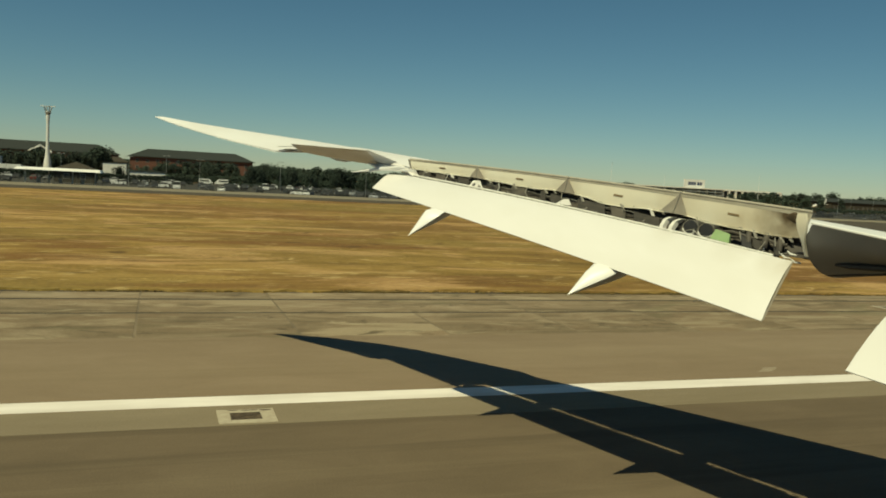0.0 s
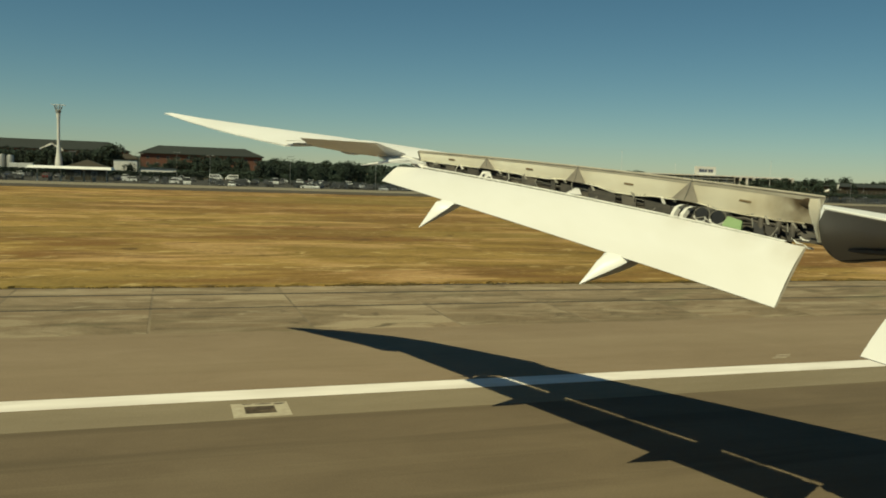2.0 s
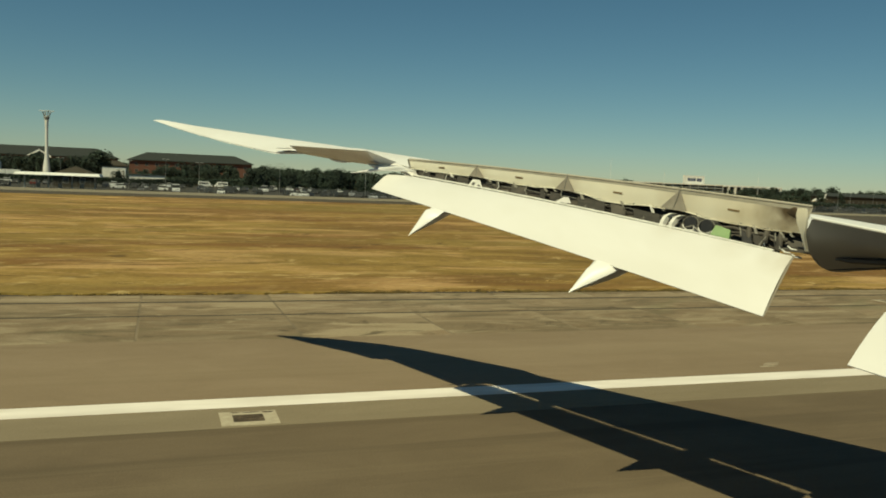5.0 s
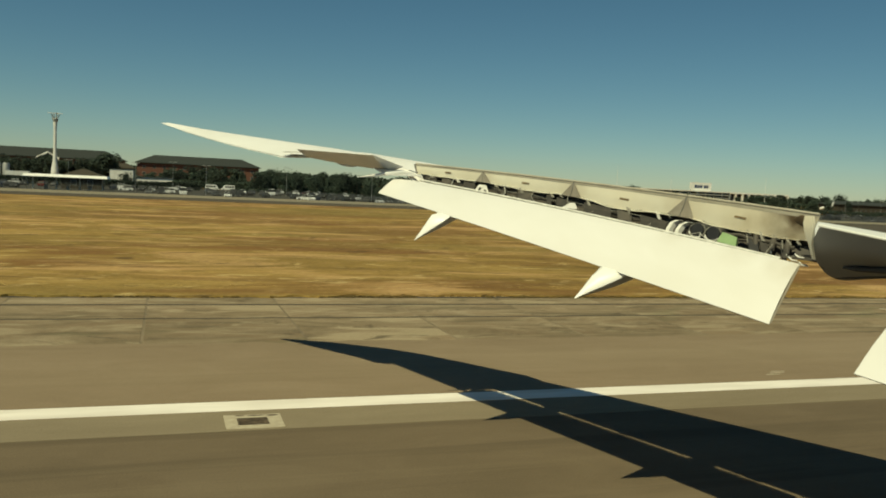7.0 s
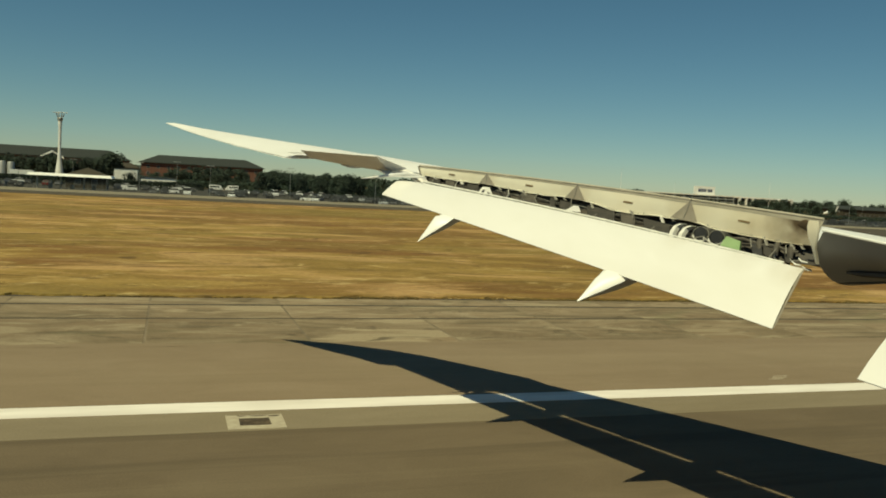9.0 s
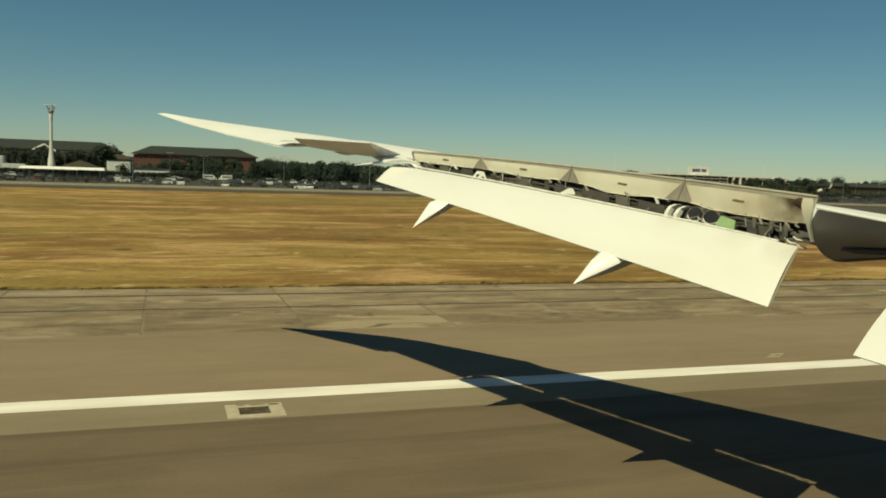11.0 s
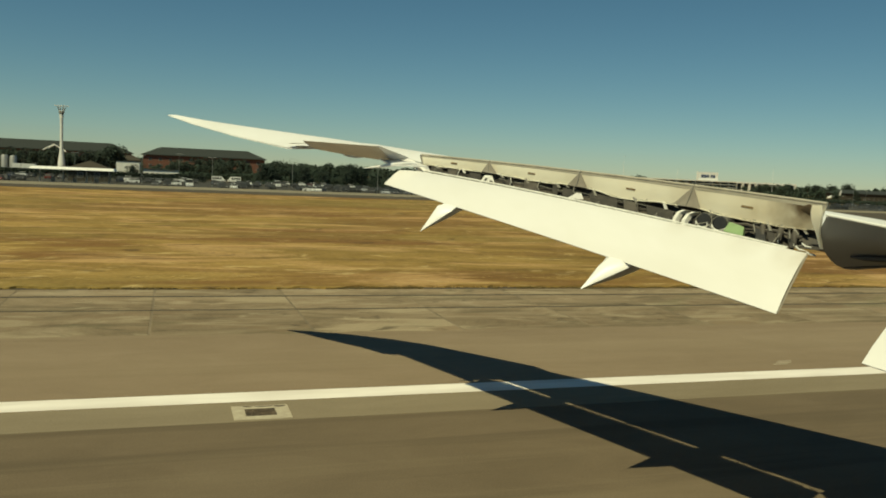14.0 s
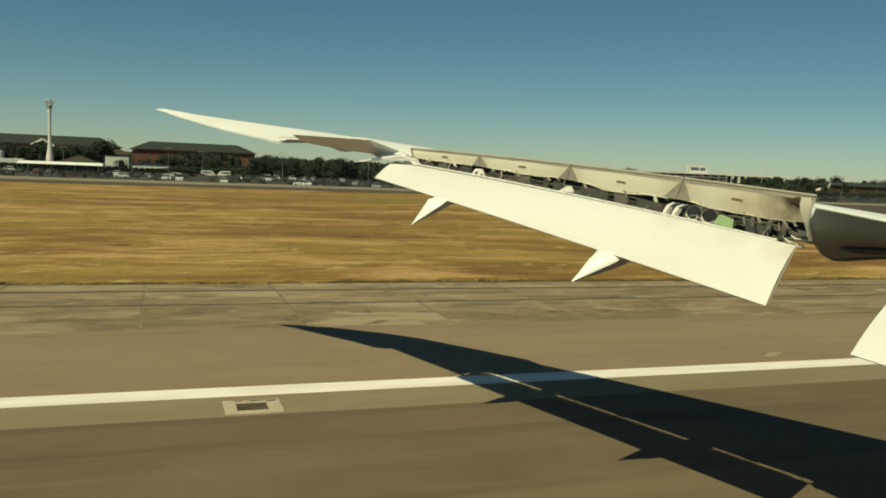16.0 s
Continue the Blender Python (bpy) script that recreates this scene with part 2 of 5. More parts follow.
BRICK = material("red_brown_brick", (0.135, 0.060, 0.040), 0.9, second=(0.10, 0.046, 0.033), size=2.5, bump=0.1)
SLATE = material("dark_slate_roof", (0.024, 0.029, 0.026), 0.95, second=(0.019, 0.023, 0.021), size=1.2)
TILE = material("brown_roof_tile", (0.046, 0.038, 0.025), 0.95, second=(0.036, 0.030, 0.020), size=2)
RENDER_WHITE = material("white_render", (0.72, 0.70, 0.64), 0.8, second=(0.62, 0.60, 0.55), size=0.8)
PANEL_WHITE = material("white_metal_cladding", (0.78, 0.77, 0.73), 0.5, second=(0.7, 0.69, 0.65), size=0.7)
GLASS = material("dark_window_glass", (0.016, 0.018, 0.018), 0.6, second=(0.024, 0.027, 0.028), size=2)
STEEL = material("galvanised_steel", (0.40, 0.40, 0.38), 0.5, 0.5, second=(0.32, 0.32, 0.30), size=3)
MAST_PAINT = material("pale_grey_mast_paint", (0.66, 0.66, 0.62), 0.5, second=(0.56, 0.56, 0.53), size=0.6)
SIGN_INK = material("dark_blue_sign_ink", (0.05, 0.07, 0.14), 0.6)
RED_PAINT = material("red_orange_paint", (0.48, 0.07, 0.03), 0.6, second=(0.38, 0.055, 0.025), size=2)
DOOR_GREEN = material("dark_green_door_paint", (0.03, 0.10, 0.06), 0.5, second=(0.024, 0.08, 0.05), size=2)
TYRE = BLACK


# ---- mesh helpers ----
def part(name, bm, mat, parent=None, label=""):
    """Link a bmesh as one object, under a thing or a part if one is given."""
    me = bpy.data.meshes.new(name)
    bm.to_mesh(me)
    bm.free()
    me.materials.append(mat)
    ob = new(name, me)
    if parent is not None:
        ob.parent = parent
    return tagged(ob, label)


def shared(name, mesh, parent, m=None, label=""):
    ob = new(name, mesh)
    ob.parent = parent
    if m is not None:
        ob.matrix_basis = m
    return tagged(ob, label)


def thing(name, label, category, at=(0, 0, 0), group="", kind=""):
    ob = new(name)
    ob.location = at
    ob.empty_display_size = 0.1
    return tagged(ob, label, category, group, kind)


def smooth(bm, angle=40):
    for f in bm.faces:
        f.smooth = True
    for ed in bm.edges:
        if len(ed.link_faces) == 2 and ed.calc_face_angle(0) > radians(angle):
            ed.smooth = False
    return bm


def loft(loops, closed=True, caps=True):
    bm = bmesh.new()
    rings = [[bm.verts.new(p) for p in lp] for lp in loops]
    k = len(rings[0])
    for a, b in zip(rings, rings[1:]):
        for i in range(k if closed else k - 1):
            j = (i + 1) % k
            bm.faces.new((a[i], a[j], b[j], b[i]))
    if caps and closed:
        bm.faces.new(rings[0][::-1])
        bm.faces.new(rings[-1])
    bmesh.ops.recalc_face_normals(bm, faces=bm.faces)
    return smooth(bm)


def box(x0, x1, y0, y1, z0, z1, bevel=0.0, bm=None, m=None):
    own = bmesh.new()
    vs = [own.verts.new((x, y, z)) for x in (x0, x1) for y in (y0, y1) for z in (z0, z1)]
    for f in ((0, 1, 3, 2), (4, 6, 7, 5), (0, 4, 5, 1), (2, 3, 7, 6), (0, 2, 6, 4), (1, 5, 7, 3)):
        own.faces.new([vs[i] for i in f])
    if bevel:
        bmesh.ops.bevel(own, geom=own.edges[:], offset=bevel, segments=2, profile=0.5, affect="EDGES")
    if m is not None:
        own.transform(m)
    bmesh.ops.recalc_face_normals(own, faces=own.faces)
    return own if bm is None else merge(bm, own)


def merge(bm, other):
    tmp = bpy.data.meshes.new("tmp")
    other.to_mesh(tmp)
    other.free()
    bm.from_mesh(tmp)
    bpy.data.meshes.remove(tmp)
    return bm


def tube(points, radius, sides=8, bm=None):
    """A round bar along a line of points; radius may be one per point."""
    pts = [Vector(p) for p in points]
    radii = radius if isinstance(radius, (list, tuple)) else [radius] * len(pts)
    loops = []
    for i, p in enumerate(pts):
        d = (pts[min(i + 1, len(pts) - 1)] - pts[max(i - 1, 0)]).normalized()
        u = d.cross(Vector((0.31, 0.17, 0.93)))
        u.normalize()
        v = d.cross(u)
        loops.append([p + radii[i] * (math.cos(a) * u + math.sin(a) * v) for a in [2 * math.pi * k / sides for k in range(sides)]])
    made = loft(loops)
    return made if bm is None else merge(bm, made)


def plate(a, b, c, d, thick, bevel=0.0):
    """A panel through four corners, with thickness on the far side of its normal."""
    a, b, c, d = (Vector(p) for p in (a, b, c, d))
    n = (b - a).cross(d - a).normalized() * thick
    bm = loft([[a, b, c, d], [a - n, b - n, c - n, d - n]])
    if bevel:
        bmesh.ops.bevel(bm, geom=bm.edges[:], offset=bevel, segments=2, profile=0.5, affect="EDGES")
    return bm


def lerp(a, b, s):
    return Vector(a) + (Vector(b) - Vector(a)) * s


# ---- ground ----
def quad_sheet(x0, x1, y0, y1, z):
    bm = bmesh.new()
    bm.faces.new([bm.verts.new(p) for p in ((x0, y0, z), (x1, y0, z), (x1, y1, z), (x0, y1, z))])
    return bm


tagged(part("ground", quad_sheet(-2500, 3500, -2500, 3500, -0.05), GRASS), "dry yellow mown airfield grass reaching the horizon", "ground", kind="structure")
runway = tagged(part("runway", box(-560, 600, -34, 19.35, -0.5, 0.0), ASPHALT), "worn brown asphalt runway under a wing's shadow", "runway", kind="structure")
tagged(part("runway_edge_strip", box(-560, 600, 21.0, 29.62, -0.5, 0.004), ASPHALT_PALE), "paler asphalt strip along the edge of the runway", "runway", kind="structure")
tagged(part("runway_edge_margin", box(-560, 600, 19.36, 20.995, -0.5, 0.004), ASPHALT_MARGIN), "pale grey asphalt margin beside the edge line", "runway", kind="structure")
tagged(part("runway_edge_line", box(-560, 600, 21.05, 21.95, 0.0, 0.009), LINE_PAINT), "broad worn white painted runway edge line", "line", kind="structure")

# ---- the aeroplane ----
aeroplane = thing("aeroplane", "white airliner with flaps lowered and spoilers raised on the runway", "aeroplane")


def bend(s):
    return Vector((0, 0, 0.34 * s * (1 - s)))


FLAP_TE = ((8.66, 10.0, 4.14), (4.86, 19.3, 5.73))
FLAP_LE = ((9.52, 10.4, 5.02), (5.76, 19.35, 6.07))
HINGE = ((9.94, 10.85, 5.38), (6.06, 20.0, 6.28))
SPOILER_TE = ((9.969, 10.654, 5.811), (6.021, 20.040, 6.487))


SAG = {FLAP_TE: 0.28, FLAP_LE: 0.66, HINGE: 1.0, SPOILER_TE: 0.6}


def along(line, s):
    return lerp(line[0], line[1], s) + bend(s) * SAG[line]


def section(le, up, low, bu, bd, n=11, cove=0.02):
    """A wing section from the upper rear edge round the nose to the lower rear edge."""
    le, up, low = Vector(le), Vector(up), Vector(low)
    loop = []
    for i in range(n):
        t = (1 - i / (n - 1)) ** 1.6
        loop.append(le + (up - le) * t + Vector((0, 0, bu * 2.4 * math.sqrt(t) * (1 - t))))
    for i in range(1, n):
        t = (i / (n - 1)) ** 1.6
        loop.append(le + (low - le) * t - Vector((0, 0, bd * 2.4 * math.sqrt(t) * (1 - t))))
    fwd = Vector((0.93, 0.37, 0.0)) * cove
    return loop + [low + fwd + Vector((0, 0, 0.06 * cove)), up + fwd * 0.5 - Vector((0, 0, 0.25 * cove))]


wing_sections = [
    section((21.2, -0.2, 4.1), (11.4, -0.2, 4.6), (11.6, -0.2, 4.2), 0.40, 0.35),
    section((16.9, 7.0, 4.6), (10.9, 7.0, 5.0), (11.3, 7.0, 4.75), 0.22, 0.26)]
for k in range(7):
    s = k / 6
    h = along(HINGE, s)
    low = along(FLAP_LE, s) + (Vector((0.25, 0.10, -0.15)) if k else Vector((0.14, 0.03, 0.06)))
    wing_sections.append(section((h.x + 4.1 - 2.4 * s, h.y, h.z - 0.12 + 0.14 * s), h, low, 0.10 - 0.02 * s, 0.2 - 0.1 * s if k else 0.08, cove=0.36 - 0.16 * s))
wing_sections += [
    section((7.50, 20.75, 6.42), (5.95, 20.6, 6.36), (5.85, 20.5, 6.22), 0.09, 0.07),
    section((5.68, 23.01, 6.75), (4.35, 22.9, 6.74), (4.28, 22.9, 6.62), 0.07, 0.06),
    section((5.49, 23.24, 6.77), (3.02, 23.02, 6.58), (3.02, 23.02, 6.54), 0.08, 0.06),
    section((4.78, 24.10, 6.90), (2.44, 24.0, 6.72), (2.44, 24.0, 6.69), 0.06, 0.05),
    section((3.70, 25.08, 7.04), (1.86, 24.7, 6.86), (1.86, 24.7, 6.83), 0.05, 0.04),
    section((2.13, 26.10, 7.235), (1.12, 25.6, 7.06), (1.12, 25.6, 7.04), 0.03, 0.03),
    section((1.02, 26.65, 7.37), (0.54, 26.3, 7.24), (0.54, 26.3, 7.22), 0.02, 0.02),
    section((0.10, 26.95, 7.50), (-0.18, 27.0, 7.49), (-0.18, 27.0, 7.48), 0.01, 0.01)]
wing = part("wing", loft(wing_sections), WHITE, aeroplane, "white swept wing with a raked tip")
# The recessed rear faces have their shade put into the colour.
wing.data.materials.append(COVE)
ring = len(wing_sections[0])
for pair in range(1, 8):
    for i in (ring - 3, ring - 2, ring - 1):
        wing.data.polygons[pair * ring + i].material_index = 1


def airfoil(le, te, thick, camber=0.0, n=9):
    """Closed section of a flap from nose to tail; thickness is set square to the chord."""
    le, te = Vector(le), Vector(te)
    c = te - le
    side = Vector((-0.377, 0.926, 0)).normalized()
    up = side.cross(c).normalized()
    if up.z < 0:
        up = -up
    top, bottom = [], []
    for i in range(n):
        t = (i / (n - 1)) ** 1.5
        half = thick * (1.35 * math.sqrt(t) * (1 - t) + 0.05 * (1 - t)) + 0.006
        mid = le + c * t + up * camber * 4 * t * (1 - t)
        top.append(mid + up * half)
        bottom.append(mid - up * half)
    return top + bottom[::-1]


flap_loops = [airfoil(along(FLAP_LE, s), along(FLAP_TE, s), 0.06 + 0.02 * min(1, s * 8), 0.03) for s in [k / 10 * 0.9 for k in range(11)]]
flap_loops.append(airfoil(along(FLAP_LE, 0.965), along(FLAP_TE, 0.945), 0.06, 0.02))
flap_loops.append(airfoil(along(FLAP_LE, 1.0), along(FLAP_TE, 0.975), 0.05, 0.015))
flap_loops.append(airfoil((5.32, 19.50, 6.085), along(FLAP_TE, 1.0), 0.035, 0.01))
outboard_flap = part("outboard_flap", loft(flap_loops), FLAP_PAINT, aeroplane, "bright white lowered outboard flap")
outboard_flap.data.materials.append(EDGE)
outboard_flap.data.polygons[len(outboard_flap.data.polygons) - 2].material_index = 1
part("nose_strip", tube([along(FLAP_LE, 0.035 + 0.945 * k / 20) + Vector((0.02, 0.008, 0.016 + 0.024 * k / 20)) for k in range(21)], 0.024, 8), BRACKET, outboard_flap, "white rounded strip along the flap nose")
# Thin dark tube drawn as the shadow line under the nose strip.
part("nose_gap", tube([along(FLAP_LE, 0.03 + 0.95 * k / 20) + Vector((-0.008, -0.003, 0.000 + 0.018 * k / 20)) for k in range(21)], 0.005, 6), SEAL, outboard_flap, "dark tube drawn as the shadow line below the nose strip")

part("end_seal", tube([lerp(along(FLAP_LE, 0), along(FLAP_TE, 0), t) + Vector((0.008, -0.012, 0.02 - 0.02 * t + 0.08 * math.sqrt(t) * (1 - t))) for t in (0.03, 0.2, 0.4, 0.6, 0.8, 0.985)], [0.012, 0.016, 0.016, 0.015, 0.013, 0.008], 6), EDGE, outboard_flap, "thin dark seal along the flap end")

# inboard flap
flap_loops = [airfoil((8.45 + 0.25 * k, 7.35 - 1.0 * k, 4.82 - 0.1 * k), (7.27 + 0.25 * k, 7.0 - 1.0 * k, 4.13 - 0.1 * k), 0.16, 0.03) for k in range(7)]
part("inboard_flap", loft(flap_loops), FLAP_PAINT, aeroplane, "bright white lowered inboard flap")

# spoilers
CUTS = (-0.008, 0.2315, 0.4935, 0.759, 1.004)
DROOP = (0.055, 0.075, 0.035, 0.02)


def lip(s):
    """The lower edge of the spoilers, which hangs below the hinge in the middle of each panel."""
    for a, b, d in zip(CUTS, CUTS[1:], DROOP):
        if a <= s <= b:
            u = (s - a) / (b - a)
            return along(HINGE, s) + Vector((-0.45, -0.18, -1.0)) * d * (math.sin(math.pi * u) ** 1.5 + 0.16 * math.sin(11 * u + 7 * a))
    return along(HINGE, s)


for a, b in zip(CUTS, CUTS[1:]):
    loops = []
    for k in range(15):
        s = a + 0.0012 + (b - a - 0.0024) * k / 14
        h, te = lip(s), along(SPOILER_TE, s)
        if a < 0 and k == 0:
            te += Vector((0.0, 0.0, -0.03))
        up = (h - te).cross(Vector((-0.39, 0.92, 0.1))).normalized()
        up = up if up.x > 0 else -up
        mid = lerp(h, te, 0.5) + Vector((-0.012, -0.005, -0.006))
        loops.append([h, mid, te, te + up * 0.035 + Vector((0, 0, 0.03)), mid + up * 0.09, h + up * 0.10])
    sp = part("spoiler", loft(loops), SPOILER_PAINT, aeroplane, "raised off-white spoiler panel")
    part("edge_seal", tube([along(SPOILER_TE, a + 0.001 + (b - a - 0.002) * k / 6) + Vector((0.005, 0.0, 0.012)) for k in range(7)], 0.024, 8), BAND, sp, "greyish rubber edge seal")
    band = []
    for k in range(7):
        s = a + 0.002 + (b - a - 0.004) * k / 6
        h, te = along(HINGE, s), along(SPOILER_TE, s)
        q = Vector((-0.006, -0.003, 0.0))
        band.append([te + q, lerp(te, h, 0.17) + q * 1.6, lerp(te, h, 0.17), te])
    part("edge_band", loft(band), BAND, sp, "grey-brown worn band along the rear edge")
    s = a + (b - a) * (0.53 if a < 0 else 0.50)
    h, te = lip(s), along(SPOILER_TE, s)
    d = (along(HINGE, s + 0.01) - along(HINGE, s)).normalized()
    c = lerp(h, te, 0.50) + Vector((-0.016, -0.007, -0.008))
    v = (te - h).normalized()
    part("drain_slot", plate(c - d * 0.11 - v * 0.019, c + d * 0.11 - v * 0.019, c + d * 0.11 + v * 0.019, c - d * 0.11 + v * 0.019, -0.01), SLOT, sp, "small brown recessed slot")
for s, wide in zip(CUTS[1:4], (0.028, 0.026, 0.025)):
    base_a, base_b, top = along(HINGE, s - wide), along(HINGE, s + wide), along(SPOILER_TE, s)
    off = Vector((-0.075, -0.03, -0.07))
    fold = lerp(along(HINGE, s), top, 0.42) + Vector((-0.03, -0.012, -0.03))
    low = along(HINGE, s) + Vector((-0.05, -0.02, -0.02))
    bm = bmesh.new()
    va, vb, vt = (bm.verts.new(p) for p in (base_a + Vector((-0.02, -0.01, -0.012)), base_b + Vector((-0.02, -0.01, -0.012)), top + Vector((-0.012, -0.005, 0.0))))
    vf, vl = bm.verts.new(fold), bm.verts.new(low)
    for f in ((va, vl, vf), (vl, vb, vf), (va, vf, vt), (vf, vb, vt)):
        bm.faces.new(f)
    gap = part("gap_seal", bm, EDGE, aeroplane, "folded grey seal between two spoilers")
    gap.modifiers.new("thick", "SOLIDIFY").thickness = 0.012
    part("fold", tube([top + Vector((-0.016, -0.006, 0.0)), fold + Vector((-0.012, -0.005, 0.0)), low + Vector((-0.012, -0.005, 0.0))], [0.016, 0.013, 0.006], 6), SEAL, gap, "dark crease")

end = along(HINGE, 1.004), along(SPOILER_TE, 1.004)
part("end_seal", tube([lerp(*end, v) + Vector((-0.02, 0.0, 0.004)) for v in (0.05, 0.5, 1.02)], [0.018, 0.024, 0.028], 6), SEAL, aeroplane, "dark seal at the outer end of the spoilers")

# flaperon, raised, its lower skin towards the tail
OUT = [Vector(p) for p in ((9.15, 9.70, 5.66), (9.26, 9.95, 5.40), (9.43, 10.05, 5.20), (9.69, 10.16, 4.97), (9.86, 10.08, 4.83), (10.03, 9.98, 4.80), (10.4, 9.95, 5.0), (10.3, 9.8, 5.22))]


def rounded(loop):
    """Cut the corners of the flaperon's lower outline."""
    out = [loop[0]]
    for i in range(1, 6):
        out += [lerp(loop[i], loop[i - 1], 0.28), lerp(loop[i], loop[i + 1], 0.28)]
    return out + loop[6:]


RISE = (-0.11, -0.11, 0.0, 0.10, 0.15, 0.20, 0.0, -0.11)
loops = []
for d in (0.0, 0.12, 0.4, 0.9, 1.5, 2.2, 2.9):
    grow = 0.0 if d else 0.04
    mid = sum(OUT, Vector()) / len(OUT)
    loops.append(rounded([lerp(p, mid, grow) + Vector((0.13 * d, -d, RISE[k] * d)) for k, p in enumerate(OUT)]))
flaperon = part("flaperon", loft(loops), BELLY, aeroplane, "dark grey lower skin of the raised flaperon")
part("lower_seal", tube([OUT[4] + Vector((0.13 * d + 0.01, -d, 0.15 * d + 0.015)) for d in (0.06, 0.4, 0.9, 1.5, 2.2, 2.9)], [0.012, 0.026, 0.03, 0.03, 0.03, 0.03], 8), BLACK, flaperon, "black lower edge seal")
part("edge_strip", tube([OUT[0] + Vector((0.13 * d - 0.01, -d, -0.11 * d + 0.012)) for d in (0.02, 0.5, 1.0, 1.6, 2.2, 2.9)], 0.022), WHITE, flaperon, "sunlit white trailing edge")
part("hinge_gap", tube([lerp(OUT[3], OUT[2], 0.35) + Vector((0.13 * d - 0.02, -d - 0.02, 0.06 * d - 0.03 * min(1, d / 0.6))) for d in (0.45, 0.7, 1.2, 2.0, 2.8)], [0.02, 0.045, 0.05, 0.05, 0.05]), BLACK, flaperon, "dark hinge gap")

# fixed fairing between the spoilers and the flaperon
loops = []
for z, x, y, w in ((5.80, 9.17, 9.93, 0.07), (5.70, 9.16, 9.92, 0.09), (5.58, 9.17, 9.91, 0.085), (5.38, 9.25, 9.95, 0.030), (5.14, 9.38, 10.0, 0.015)):
    c = Vector((x, y, z))
    q = Vector((-0.12, 0.99, 0)) * w
    loops.append([c - q, c - q + Vector((0.04, 0, 0)), c + q + Vector((0.04, 0, 0)), c + q])
fairing = part("closing_fairing", loft(loops), SPOILER_PAINT, aeroplane, "pale end fairing beside the spoilers")
hollow = []
for grow, out in ((1.0, 0.016), (0.8, 0.030)):
    ring_pts = []
    for k in range(12):
        a = 2 * math.pi * k / 12
        u, v = 0.013 + 0.015 * grow * math.cos(a) * (1 + 0.25 * math.sin(3 * a)), 0.27 + 0.18 * grow * math.sin(a) - 0.08 * math.cos(a)
        ring_pts.append(lerp(along(SPOILER_TE, u), lip(u), v) + Vector((-0.9, -0.4, 0.0)) * out)
    hollow.append(ring_pts)
part("worn_hollow", loft(hollow), RUST, fairing, "dark brown burnt hollow")

part("end_rib", plate((9.43, 10.30, 5.19), (9.50, 10.02, 5.19), (9.92, 9.90, 5.15), (9.78, 10.42, 5.15), 0.03), COVE, aeroplane, "rib closing the flap cove, colour darkened for shade")

# supports, actuators and pipes in the flap cove
def cove_at(s, v, fwd=0.0):
    return lerp(along(HINGE, s), along(FLAP_LE, s), v) + Vector((0.93, 0.37, 0)) * fwd


SPAN = (along(HINGE, 1.0) - along(HINGE, 0.0)).normalized()
for k, (s, w) in enumerate(((0.955, 0.03), (0.925, 0.018), (0.855, 0.04), (0.80, 0.018), (0.725, 0.03), (0.69, 0.018), (0.645, 0.02), (0.595, 0.035), (0.555, 0.03), (0.53, 0.018), (0.455, 0.018), (0.41, 0.018),
                            (0.355, 0.035), (0.325, 0.018), (0.285, 0.03), (0.262, 0.018), (0.185, 0.02), (0.10, 0.035), (0.075, 0.02), (0.05, 0.02), (0.028, 0.03), (0.012, 0.018))):
    deep, w = (0.36, 0.26, 0.44, 0.24)[k % 4], w * (0.75 if w > 0.025 else 1.0)
    a, m1, b = cove_at(s, 0.03, 0.0), cove_at(s - 0.001, deep * 0.5, 0.04), cove_at(s - 0.002, deep, 0.10)
    part("hinge_bracket", loft([[p - SPAN * w, p + SPAN * w, p + SPAN * w + Vector((0.04, 0.016, 0)), p - SPAN * w + Vector((0.04, 0.016, 0))] for p in (a, m1, b)]), FITTING if k in (0, 2, 7, 14) else SEAL, aeroplane, "spoiler hinge bracket")
for a, b in zip(CUTS, CUTS[1:]):
    part("hinge_trim", tube([lip(max(a, 0) + 0.004 + (b - max(a, 0) - 0.008) * k / 14) + Vector((-0.022, -0.009, -0.010 + 0.006 * math.sin(k * 1.7 + a * 9))) for k in range(15)], 0.011, 6), SPOILER_PAINT, aeroplane, "pale trim along a spoiler's lower edge")
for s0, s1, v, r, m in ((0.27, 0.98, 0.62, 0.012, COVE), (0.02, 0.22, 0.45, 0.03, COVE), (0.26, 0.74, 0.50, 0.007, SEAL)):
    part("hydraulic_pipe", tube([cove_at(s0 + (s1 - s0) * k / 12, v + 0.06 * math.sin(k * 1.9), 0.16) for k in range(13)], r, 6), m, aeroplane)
for s, lean in ((0.242, 0.020), (0.222, 0.022)):
    pts = [cove_at(s + lean * 0.55, 1.0, -0.02), cove_at(s + lean * 0.42, 0.72, -0.05), cove_at(s + lean * 0.15, 0.42, -0.05), cove_at(s - lean * 0.30, 0.26, -0.03), cove_at(s - lean * 0.65, 0.24, 0.03)]
    part("flap_support_arm", loft([[p - SPAN * w, p + SPAN * w, p + SPAN * w + Vector((0.10, 0.04, -0.04)), p - SPAN * w + Vector((0.10, 0.04, -0.04))] for p, w in zip(pts, (0.036, 0.034, 0.032, 0.03, 0.024))]), BRACKET, aeroplane, "curved white flap support arm")
arch = part("flap_support_arm", plate(cove_at(0.778, 1.0, -0.04), cove_at(0.768, 0.28, -0.04), cove_at(0.744, 0.24, -0.04), cove_at(0.722, 0.98, -0.04), -0.10, 0.015), BRACKET, aeroplane, "arched white flap support arm")
